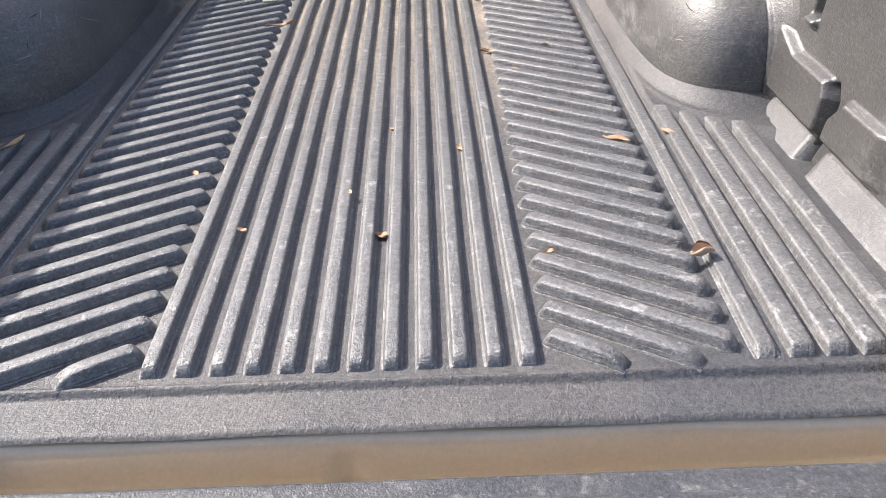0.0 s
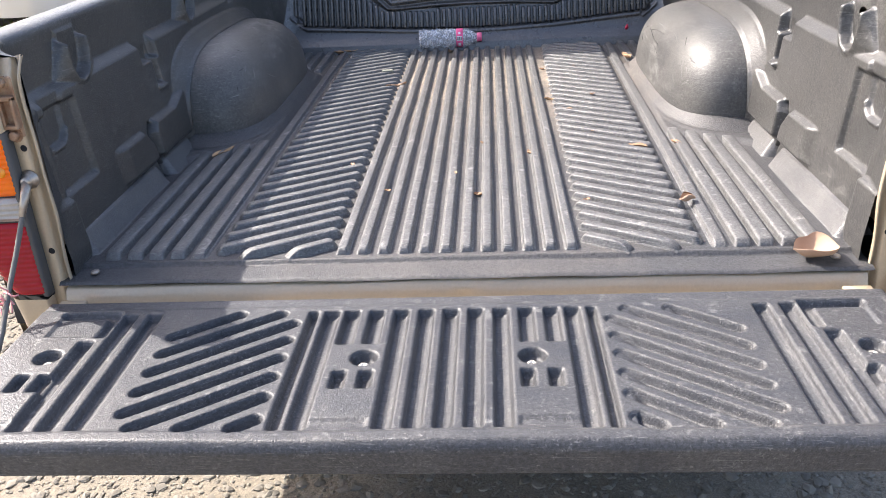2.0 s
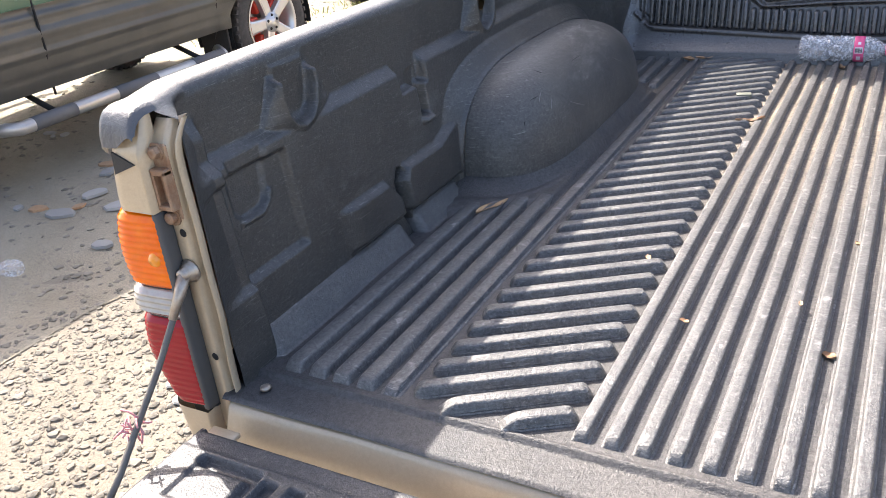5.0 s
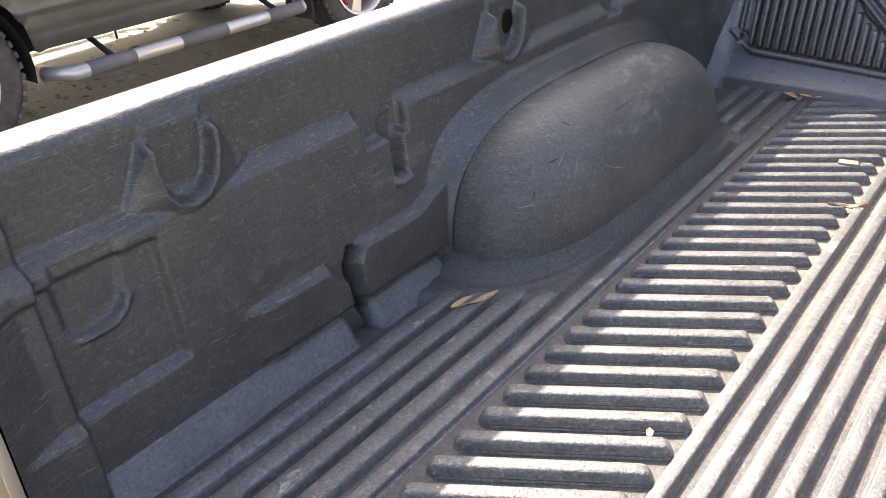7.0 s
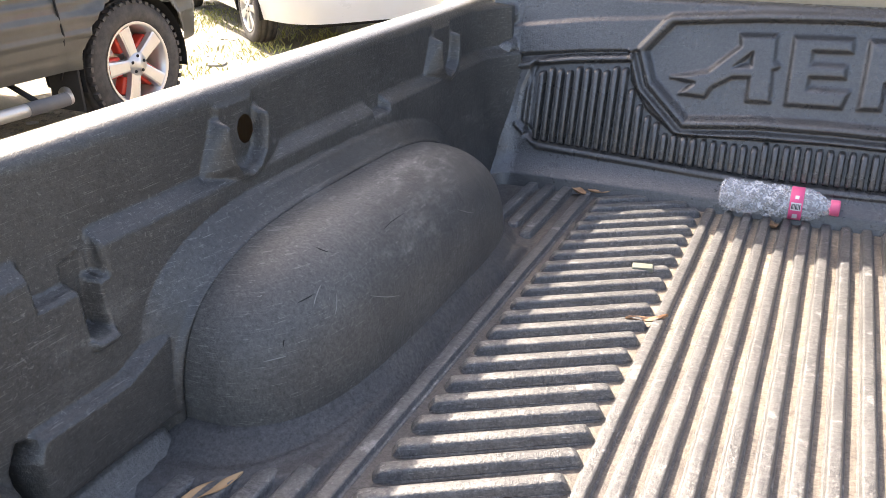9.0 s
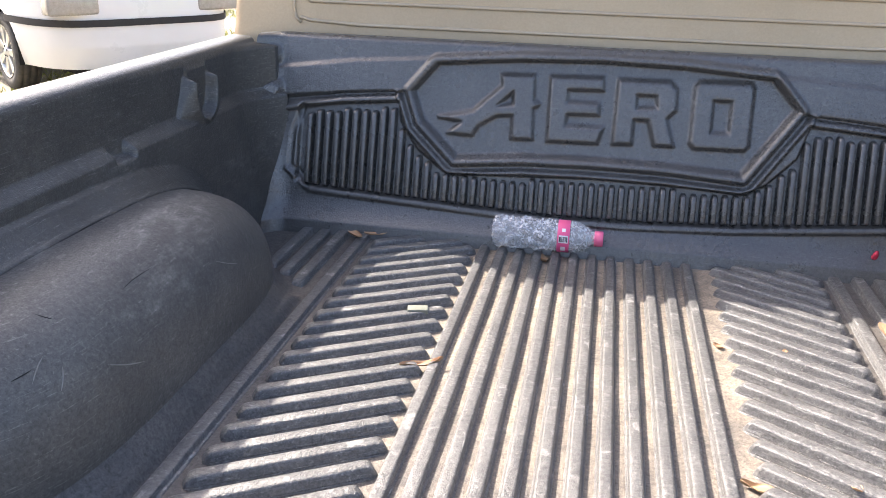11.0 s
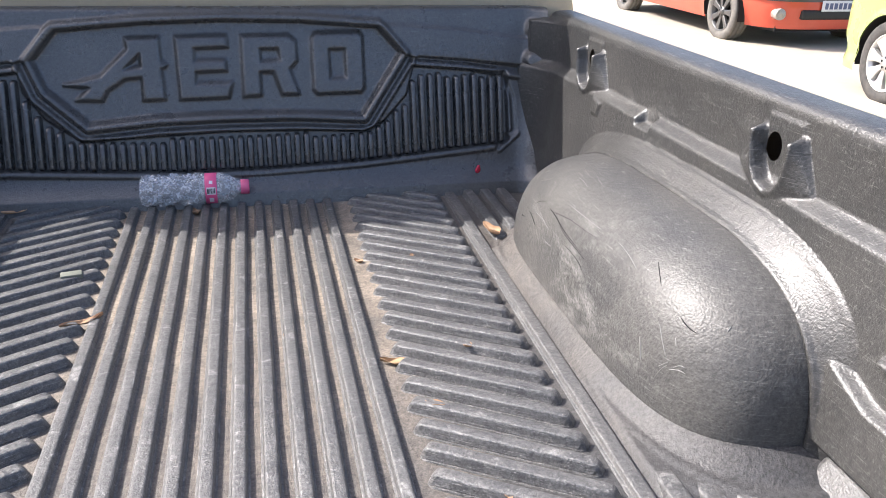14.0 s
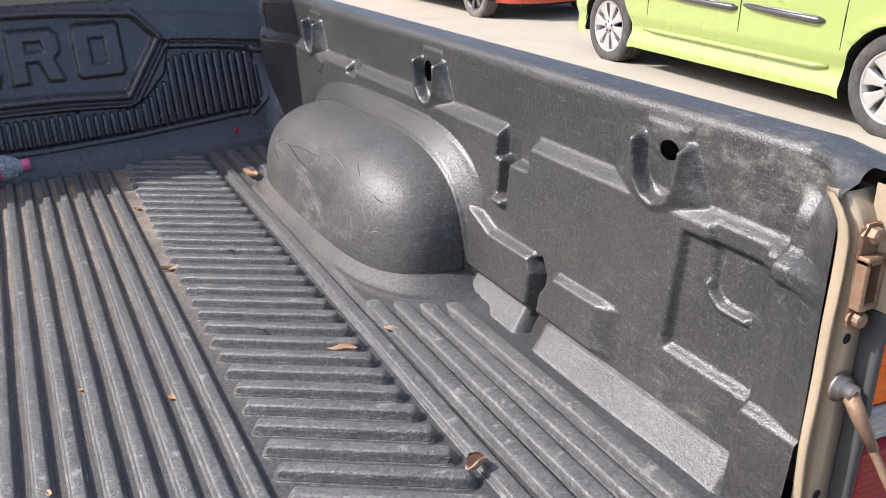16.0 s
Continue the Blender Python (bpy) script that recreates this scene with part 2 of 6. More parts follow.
def thing(name, label, category, group="", kind="", at=(0, 0, 0), turn=0.0):
    ob = new(name)
    ob.empty_display_size = 0.1
    ob.matrix_world = pose(*at, 0, 0, turn)
    return tagged(ob, label, category, group, kind)


def sheet(name, x, y, z, mat, parent, label="", gone=None):
    """A smooth sheet from three arrays of the same two-dimensional shape."""
    nu, nv = x.shape
    co = np.stack([x, y, z], -1).reshape(-1, 3).astype(np.float32)
    i = np.arange(nu * nv).reshape(nu, nv)
    q = np.stack([i[:-1, :-1], i[1:, :-1], i[1:, 1:], i[:-1, 1:]], -1).reshape(-1, 4).astype(np.int32)
    if gone is not None:
        q = q[~gone.reshape(-1)[q].all(1)]
    me = bpy.data.meshes.new(name)
    me.vertices.add(len(co))
    me.vertices.foreach_set("co", co.ravel())
    me.loops.add(q.size)
    me.loops.foreach_set("vertex_index", q.ravel())
    me.polygons.add(len(q))
    me.polygons.foreach_set("loop_start", np.arange(0, q.size, 4, dtype=np.int32))
    me.polygons.foreach_set("use_smooth", np.ones(len(q), dtype=bool))
    me.update(calc_edges=True)
    me.validate()
    me.materials.append(mat)
    ob = new(name, me)
    ob.parent = parent
    return tagged(ob, label)


def sst(v, a, b):
    t = np.clip((v - a) / (b - a), 0, 1)
    return t * t * (3 - 2 * t)


def box2(u, v, u0, u1, v0, v1, eu, ev=None):
    """A smooth-edged rectangle of height 1 in the plane."""
    ev = ev or eu
    return sst(u, u0 - eu, u0 + eu) * (1 - sst(u, u1 - eu, u1 + eu)) * sst(v, v0 - ev, v0 + ev) * (1 - sst(v, v1 - ev, v1 + ev))


def poly_dist(u, v, pts, closed=True):
    """Distance to a polygon's outline, negative inside it."""
    d = np.full(u.shape, 1e9)
    inside = np.zeros(u.shape, bool)
    n = len(pts)
    for k in range(n if closed else n - 1):
        (ax, ay), (bx, by) = pts[k], pts[(k + 1) % n]
        ex, ey = bx - ax, by - ay
        t = np.clip(((u - ax) * ex + (v - ay) * ey) / (ex * ex + ey * ey), 0, 1)
        d = np.minimum(d, np.hypot(u - ax - t * ex, v - ay - t * ey))
        if closed and ay != by:
            cross = ((ay > v) != (by > v)) & (u < (bx - ax) * (v - ay) / (by - ay) + ax)
            inside ^= cross
    return np.where(inside, -d, d) if closed else d


def raised(u, v, pts, edge=0.004):
    return 1 - sst(poly_dist(u, v, pts), -edge, edge)


def box(bm, x0, x1, y0, y1, z0, z1, bevel=0.0, seg=2):
    r = bmesh.ops.create_cube(bm, size=1.0)
    for v in r["verts"]:
        v.co = Vector(((x0 + x1) / 2 + v.co.x * (x1 - x0), (y0 + y1) / 2 + v.co.y * (y1 - y0), (z0 + z1) / 2 + v.co.z * (z1 - z0)))
    if bevel:
        es = list({e for v in r["verts"] for e in v.link_edges})
        bmesh.ops.bevel(bm, geom=es, offset=bevel, segments=seg, affect="EDGES", profile=0.6)
    return bm


def tube(pts, radius, n=10):
    """A round bar along a line of points, with closed ends."""
    pts = [Vector(p) for p in pts]
    vs, fs = [], []
    for k, p in enumerate(pts):
        d = (pts[min(k + 1, len(pts) - 1)] - pts[max(k - 1, 0)]).normalized()
        a = d.orthogonal().normalized() if k == 0 else (a - d * a.dot(d)).normalized()
        c = d.cross(a)
        r = radius[k] if isinstance(radius, (list, tuple)) else radius
        for j in range(n):
            w = 2 * math.pi * j / n
            vs.append(p + (a * math.cos(w) + c * math.sin(w)) * r)
    for k in range(len(pts) - 1):
        for j in range(n):
            fs.append((k * n + j, k * n + (j + 1) % n, (k + 1) * n + (j + 1) % n, (k + 1) * n + j))
    fs.append(tuple(range(n - 1, -1, -1)))
    fs.append(tuple(range((len(pts) - 1) * n, len(pts) * n)))
    return vs, fs


def lathe(profile, n=24, axis="x", centre=(0, 0, 0)):
    """A body of revolution from (along, radius) pairs."""
    vs, fs = [], []
    for s, r in profile:
        for j in range(n):
            w = 2 * math.pi * j / n
            c, d = r * math.cos(w), r * math.sin(w)
            p = {"x": (s, c, d), "y": (c, s, d), "z": (c, d, s)}[axis]
            vs.append(tuple(p[k] + centre[k] for k in range(3)))
    for k in range(len(profile) - 1):
        for j in range(n):
            fs.append((k * n + j, k * n + (j + 1) % n, (k + 1) * n + (j + 1) % n, (k + 1) * n + j))
    fs.append(tuple(range(n - 1, -1, -1)))
    fs.append(tuple(range((len(profile) - 1) * n, len(profile) * n)))
    return vs, fs


# ---------------------------------------------------------------- ground
BED = 0.664          # groove floor of the bed liner
M_GROUND = material("dry_ground", (0.195, 0.17, 0.13), 0.95, second=(0.145, 0.125, 0.095), scale=1.6, amount=0.8, grain=0.5, grain_scale=120, lump=0.9, lump_scale=45)
add_dust(M_GROUND, (0.28, 0.245, 0.19), 0.0, 0.6, 3.0, speckle=0.45)
M_EARTH = material("bare_earth", (0.27, 0.235, 0.175), 0.95, second=(0.19, 0.168, 0.118), scale=2.2, amount=0.8, grain=0.6, grain_scale=110, lump=0.9, lump_scale=30)
add_dust(M_EARTH, (0.34, 0.305, 0.235), 0.0, 0.7, 1.6, speckle=0.6)


def ground_height(x, y):
    return 0.012 * np.sin(1.3 * x + 0.6 * y) + 0.010 * np.sin(2.9 * x - 1.7 * y + 1.0) + 0.006 * np.sin(6.1 * x + 4.3 * y) - 0.012


def ground():
    a = np.concatenate([-np.geomspace(400, 7.2, 16), np.linspace(-7, 7, 201), np.geomspace(7.2, 400, 16)])
    x, y = np.meshgrid(a, a + 2.5, indexing="ij")
    z = ground_height(x, y) * np.where(np.hypot(x, y - 2.5) < 40, 1, 0)
    ob = sheet("ground", x, y, z, M_GROUND, None, "dry pale earth lot strewn with gravel and flat stones")
    tagged(ob, "", "ground", "", "structure")


ground()
M_PALE = material("pale_lot", (0.42, 0.375, 0.305), 0.9, second=(0.33, 0.295, 0.235), scale=1.2, amount=0.7, grain=0.4, grain_scale=90, lump=0.5, lump_scale=30)
xa, ya = np.meshgrid(np.linspace(1.15, 26, 90), np.linspace(-8, 60, 120), indexing="ij")
xa = xa + 0.15 * np.sin(ya * 1.7) * (xa < 1.3)
lot = sheet("pavement", xa, ya, np.full(xa.shape, 0.026) + 0.004 * np.sin(xa * 2.1) * np.sin(ya * 1.7), M_PALE, None, "pale sunlit hard-packed lot")
tagged(lot, "", "pavement", "", "structure")

xe, ye = np.meshgrid(np.linspace(-26, -2.32, 120), np.linspace(-6, 40, 150), indexing="ij")
xe = xe + (0.12 * np.sin(ye * 2.3) + 0.06 * np.sin(ye * 7.1)) * (xe > -2.6)
earth = sheet("bare_earth", xe, ye, ground_height(xe, ye) + 0.004, M_EARTH, None, "bare trodden earth with pale patches")
tagged(earth, "", "ground", "", "structure")

# ---------------------------------------------------------------- bed liner
liner = thing("bed_liner", "black moulded plastic liner, dusty and scratched, in the cargo bed", "bed liner")


def liner_floor():
    x, y = np.meshgrid(np.arange(-0.662, 0.6621, 0.004), np.concatenate([np.arange(-0.080, 0.05, 0.002), np.arange(0.05, 1.70, 0.005)]), indexing="ij")
    ax = np.abs(x)
    z = np.full(x.shape, BED)
    z -= 0.006 * (1 - sst(y, -0.027, -0.019)) - 0.0015 * (1 - sst(np.abs(y + 0.017), 0.001, 0.004))                                         # step in the tail strip
    z -= 0.0045 * np.clip((-0.072 - y) / 0.008, 0, 1) ** 2                              # rolled tail edge
    z += 0.0016 * np.sin(x * 7 + 2) * np.sin(x * 3.1) * (1 - sst(y, -0.05, 0.0)) 
    z += 0.0118 * sst(ax, 0.466, 0.474) * sst(y, 0.585 - (ax - 0.484) * 0.55, 0.612 - (ax - 0.484) * 0.55) * (1 - sst(y, 1.29, 1.33))
    d = arch_plan(ax, y)
    z += 0.024 * np.clip(1 - d / 0.030, 0, 1) + 0.003 * (1 - sst(np.abs(d - 0.034), 0.002, 0.008))                          # fillet round the wheel arch
    z += 0.0008 * np.sin(x * 31) * np.sin(y * 17)
    return sheet("floor_panel", x, y, z, M_FLOOR, liner, "black ribbed floor with tan dust in its grooves")


ARCH_Y, ARCH_L, ARCH_W, ARCH_H, ARCH_X = 1.01, 0.40, 0.185, 0.215, 0.675


def arch_plan(ax, y):
    """Rough distance outside the wheel arch's outline on the floor."""
    u = np.clip((ARCH_X - ax) / ARCH_W, 0, None)
    v = np.abs(y - ARCH_Y) / ARCH_L
    r = (u ** 3.2 + v ** 3.2) ** (1 / 3.2)
    return np.where(r > 1, (r - 1) * 0.26, 0.0)


def rib_mesh(name, length, width, height, mat, tip0=0.012, tip1=0.012, round0=False, round1=False, flat=0.0, ledge=0.0):
    """A raised rib along +y with a soft foot, a rounded or flat crown and sloping ends."""
    if ledge:
        half = ((0.5 + ledge + 0.05, -0.002), (0.5 + ledge, 0.13), (0.5 + ledge - 0.05, 0.17), (0.56, 0.16), (0.53, 0.20), (0.47 + 0.015 * flat, 0.58), (0.42 + 0.04 * flat, 0.84), (0.33 + 0.10 * flat, 0.965), (0.17 + 0.18 * flat, 1.0))
    else:
        half = ((0.60, -0.002), (0.52, 0.0006), (0.47 + 0.015 * flat, 0.40), (0.40 + 0.05 * flat, 0.76), (0.30 + 0.11 * flat, 0.93), (0.15 + 0.18 * flat, 0.99))
    prof = [(-a, h) for a, h in half] + [(0.0, 1.0)] + [(a, h) for a, h in half[::-1]]
    stations = [(0.0, 0.0, 0.5 if round0 else 0.9), (tip0 * 0.15, 0.32, 0.68 if round0 else 0.94), (tip0 * 0.45, 0.70, 0.88 if round0 else 0.97), (tip0 * 0.8, 0.94, 0.97), (tip0 * 1.3, 1.0, 1.0),
                (length - tip1 * 1.3, 1.0, 1.0), (length - tip1 * 0.8, 0.94, 0.97), (length - tip1 * 0.45, 0.70, 0.88 if round1 else 0.97), (length - tip1 * 0.15, 0.32, 0.68 if round1 else 0.94), (length, 0.0, 0.5 if round1 else 0.9)]
    vs, fs = [], []
    for s, hf, wf in stations:
        for a, h in prof:
            vs.append((a * width * wf, s, h * height * hf if h > 0.01 else h))
    n = len(prof)
    for k in range(len(stations) - 1):
        for j in range(n - 1):
            fs.append(((k + 1) * n + j, (k + 1) * n + j + 1, k * n + j + 1, k * n + j)[::-1])
    me = bpy.data.meshes.new(name)
    me.from_pydata(vs, [], fs)
    me.materials.append(mat)
    me.polygons.foreach_set("use_smooth", [True] * len(me.polygons))
    me.update()
    return me


def place(name, me, parent, m, scale=(1, 1, 1)):
    ob = new(name, me)
    ob.parent = parent
    ob.matrix_world = m @ Matrix.Diagonal((*scale, 1))
    return ob


# inner end, outer end, spread towards the headboard, first rib, pitch of the slanted ribs on either side
CHEVRON = {-1: (0.211, 0.418, 0.0, 0.028, 0.0491), 1: (0.2165, 0.414, 0.0148, 0.030, 0.0493)}
CHEV_RISE = 0.125


def liner_ribs(floor):
    for k in range(12):
        x0 = -0.195 + k * 0.39 / 11
        if k == 0:
            long_rib = rib_mesh("rib", 1.640, 0.0178, 0.0118, M_RIB, 0.010, 0.012, flat=0.45, ledge=0.15)
        place("rib", long_rib, floor, pose(x0, -0.004, BED))
    for sx in (-1, 1):
        c_in, c_out, spread, first, pitch = CHEVRON[sx]
        edge = rib_mesh("edge_rib", 1.655, 0.021, 0.0095, M_RIB, 0.014, 0.012, flat=0.8, ledge=0.20)
        place("edge_rib", edge, floor, pose(sx * (0.446 if sx < 0 else 0.441), -0.006, BED, 0, 0, -math.degrees(math.atan(spread))))
        for xx, y1, drift in ((0.484, 0.645, 0.8), (0.522, 0.620, 0.6), (0.560, 0.600, 0.3), (0.600, 0.580, 0.0)):
            me = rib_mesh("outer_rib", y1 + 0.006, 0.0278, 0.0128, M_RIB, 0.012, 0.020, flat=0.9)
            place("outer_rib", me, floor, pose(sx * (xx - (0.006 if sx > 0 else 0.0)), -0.006, BED, 0, 0, -math.degrees(math.atan(spread * drift))))
        for xx, y0 in ((0.492, 1.358), (0.530, 1.395), (0.568, 1.425)):
            me = rib_mesh("outer_rib", 1.645 - y0, 0.0225, 0.0125, M_RIB, 0.012, 0.012, flat=0.7, ledge=0.10)
            place("outer_rib", me, floor, pose(sx * (xx + spread * 1.0), y0, BED))
        # slanted ribs, cut off at the tail and at the headboard
        k = 0
        full = {}
        while True:
            yin = first + 0.008 + k * pitch
            y_out = yin - CHEV_RISE
            k += 1
            if y_out > 1.595:
                break
            a, b = 0.0, 1.0
            if y_out < -0.004:
                b = (yin + 0.012) / CHEV_RISE
            if yin > 1.640:
                a = (yin - 1.640) / CHEV_RISE
            if b - a < 0.10:
                continue
            dx, base = c_out - c_in, c_in + spread * (yin - CHEV_RISE / 2)
            p0 = (base + dx * a, yin - CHEV_RISE * a)
            p1 = (base + dx * b, yin - CHEV_RISE * b)
            ln = math.hypot(p1[0] - p0[0], p1[1] - p0[1])
            key = (round(ln, 3), b < 1)
            if key not in full:
                full[key] = rib_mesh("slanted_rib", ln, 0.0215, 0.0152, M_RIB, 0.011, 0.026 if b < 1 else 0.013, True, b == 1, 0.25, ledge=0.10)
            ang = math.degrees(math.atan2(-(p1[0] - p0[0]) * sx, p1[1] - p0[1]))
            place("slanted_rib", full[key], floor, pose(sx * p0[0], p0[1], BED, 0, 0, ang))


def bracket(y, z, c):
    """Relief of a tie-down pocket: a hollow with a U-shaped rim that rises into two fins."""
    rim = [(c + 0.047, 1.030), (c + 0.044, 0.985), (c + 0.036, 0.955), (c + 0.020, 0.937), (c, 0.931), (c - 0.018, 0.937), (c - 0.031, 0.955), (c - 0.036, 0.985), (c - 0.037, 1.030)]
    dist = poly_dist(y, z, rim)
    wide = np.where(y > c, 0.062, 0.050) * np.clip((1.014 - z) / 0.066, 0.16, 1.0)
    out = np.clip(dist, 0, None)
    fin = 0.026 * np.clip(1 - out / wide, 0, 1) ** 1.05 * (1 - sst(z, 1.002, 1.013)) * sst(z, 0.90, 0.925)
    cut = 0.011 * raised(y, z, [(c - 0.049, 0.992), (c - 0.055, 0.992), (c - 0.090, 0.958), (c - 0.074, 0.948)], 0.004)
    cut += 0.004 * raised(y, z, [(c + 0.060, 0.985), (c + 0.066, 0.985), (c + 0.084, 0.955), (c + 0.072, 0.952)], 0.005)
    hollow = 1 - sst(-dist, 0.0, 0.009)
    return fin, cut, 1 - hollow


def wall_relief(y, z, side):
    d = 0.020 * (1 - sst(z, 0.930, 0.951)) * (1 - box2(y, z, 0.485, 0.572, 0.90, 1.2, 0.004)) * (1 - box2(y, z, 1.165, 1.215, 0.925, 1.2, 0.004))
    d *= 1 - 0.55 * box2(y, z, -0.2, 0.160, 0.772, 0.915, 0.005)
    d += 0.026 * np.clip((0.94 - z) / 0.25, 0, 1)
    d -= 0.007 * raised(y, z, [(0.122, 0.935), (0.112, 0.862), (0.098, 0.850), (0.060, 0.848), (0.046, 0.860), (0.046, 0.935)], 0.005)
    d += 0.005 * raised(y, z, [(0.124, 0.868), (0.112, 0.852), (0.095, 0.842), (0.055, 0.842), (0.055, 0.850), (0.094, 0.851), (0.106, 0.860), (0.116, 0.872)], 0.003)
    d += 0.013 * raised(y, z, [(0.20, 0.60), (0.20, 0.7805), (0.374, 0.779), (0.403, 0.745), (0.418, 0.60)], 0.005) * sst(y, 0.235, 0.282) * sst(z, 0.703, 0.716)   # low block
    d += 0.016 * raised(y, z, [(0.62, 0.60), (0.62, 0.812), (0.548, 0.787), (0.436, 0.787), (0.424, 0.765), (0.426, 0.715), (0.455, 0.66), (0.48, 0.60)], 0.005) * sst(z, 0.703, 0.716)
    d -= 0.030 * raised(y, z, [(0.431, 0.782), (0.416, 0.764), (0.417, 0.715), (0.446, 0.66), (0.436, 0.66), (0.407, 0.715), (0.407, 0.766), (0.420, 0.786)], 0.004)
    d -= 0.045 * box2(y, z, 0.535, 0.557, 0.846, 0.924, 0.003)                            # slot
    d += 0.012 * box2(y, z, 0.530, 0.562, 0.832, 0.842, 0.004)
    for c in (0.216, 0.829, 1.455):
        fin, cut, hollow = bracket(y, z, c)
        d = np.maximum(d, fin) - cut
        d = d * (1 - hollow) + (0.004 + 0.010 * np.clip((0.950 - z) / 0.02, 0, 1)) * hollow
    # arch flange lying on the side
    v = np.abs(y - ARCH_Y) / ARCH_L
    w = np.clip(z - BED, 0, None) / (ARCH_H - 0.02 * (y - ARCH_Y))
    r = (v ** 3.5 + w ** 3.2) ** (1 / 3.3)
    d = np.maximum(d, np.interp(r, [0.0, 0.985, 0.992, 1.008, 1.018, 1.10, 1.135, 1.16], [0.050, 0.050, 0.061, 0.061, 0.054, 0.036, 0.030, 0.0]))
    # return toward the tail post, and the scoop under the rail
    d += 0.016 * box2(y, z, -0.3, 0.024, 0.60, 0.992, 0.004, 0.018)
    # curve into the headboard
    d += 0.05 * np.clip((y - 1.60) / 0.12, 0, 1) ** 2
    if side > 0:
        d += 0.004 * raised(y, z, [(1.40, 0.90), (1.40, 0.93), (1.36, 0.925), (1.37, 0.90)], 0.004)
    return d


def liner_side(side):
    yy = np.arange(-0.052, 1.735, 0.0026)
    zz = np.arange(0.655, 1.030, 0.0026)
    y, z = np.meshgrid(yy, zz, indexing="ij")
    x = 0.708 - wall_relief(y, z, side)
    x += 0.0012 * np.sin(y * 8 + side)
    back = np.clip((0.002 - y) / 0.052, 0, 1)
    x = x * (1 - back) + np.minimum(x, 0.660 if side > 0 else 0.648) * back
    gone = np.zeros(y.shape, bool)
    holes = [(0.849, 0.985, 0.016, 0.019)]
    if side > 0:
        holes += [(0.214, 0.996, 0.016, 0.012), (1.468, 0.990, 0.013, 0.017)]
    for hy, hz, ry, rz in holes:
        rr = np.sqrt(((y - hy) / ry) ** 2 + ((z - hz) / rz) ** 2)
        inside = rr < 1
        grow = np.where(inside, 1 / np.maximum(rr, 0.05), 1.0)
        y, z = hy + (y - hy) * grow, hz + (z - hz) * grow
        gone |= inside
    # the rail: round over the top and down outside
    prof = ((0.001, 1.036), (0.004, 1.042), (0.010, 1.046), (0.020, 1.048), (0.045, 1.049), (0.054, 1.047), (0.060, 1.042), (0.063, 1.034), (0.064, 1.010), (0.063, 0.985))
    rx = np.array([p[0] for p in prof])
    rz = np.array([p[1] for p in prof])
    tail = 0.03 * np.clip((0.026 - yy) / 0.080, 0, 1)
    x = np.concatenate([x, 0.708 + rx[None, :] - tail[:, None]], 1)
    y = np.concatenate([y, np.repeat(yy[:, None], len(prof), 1)], 1)
    z = np.concatenate([z, np.repeat(rz[None, :], len(yy), 0)], 1)
    gone = np.concatenate([gone, np.zeros((len(yy), len(prof)), bool)], 1)
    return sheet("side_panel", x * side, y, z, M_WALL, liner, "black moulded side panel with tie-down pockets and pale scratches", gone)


def liner_arch(side):
    t = np.linspace(0, math.pi, 73)                       # along the arch
    p = np.linspace(0, math.pi / 2, 33)                   # from the side out and down
    t, p = np.meshgrid(t, p, indexing="ij")

    def sp(v, e):
        return np.sign(v) * np.abs(v) ** e

    def at(t, p):
        y = ARCH_Y - ARCH_L * 0.985 * sp(np.cos(t), 0.55)
        ring = sp(np.sin(t), 0.62)
        x = ARCH_X - 0.012 - (ARCH_W - 0.012) * sp(np.sin(p), 0.75) * ring
        z = BED + ARCH_H * sp(np.cos(p), 0.70) * ring - 0.02 * (y - ARCH_Y) * np.cos(p)
        return x * side, y, np.maximum(z, BED + 0.004)
    hump = sheet("wheel_arch_cover", *at(t, p), M_ARCH, liner, "smooth black wheel arch hump, scuffed and dusty on top")
    # shallow gouges and pale scratches
    rng = random.Random(40 + side)
    for k in range(26 if side > 0 else 10):
        t0, p0 = rng.uniform(0.75, 2.2), rng.uniform(0.45, 1.25)
        dt, dp, bow = rng.uniform(-0.16, 0.16), rng.uniform(-0.16, 0.16), rng.uniform(-0.02, 0.02)
        line = [tuple(float(v) for v in at(t0 + dt * f, p0 + dp * f + bow * math.sin(f * math.pi))) for f in (0, 0.12, 0.25, 0.37, 0.5, 0.62, 0.75, 0.88, 1.0)]
        r = rng.uniform(0.0004, 0.0009)
        part("gouge" if k % 3 == 0 else "scratch", tube(line, [0.0001, r * 0.7, r, r, r, r, r, r * 0.6, 0.0001], 5), M_DARKGAP if k % 3 == 0 else M_SCUFF, hump)
    return hump


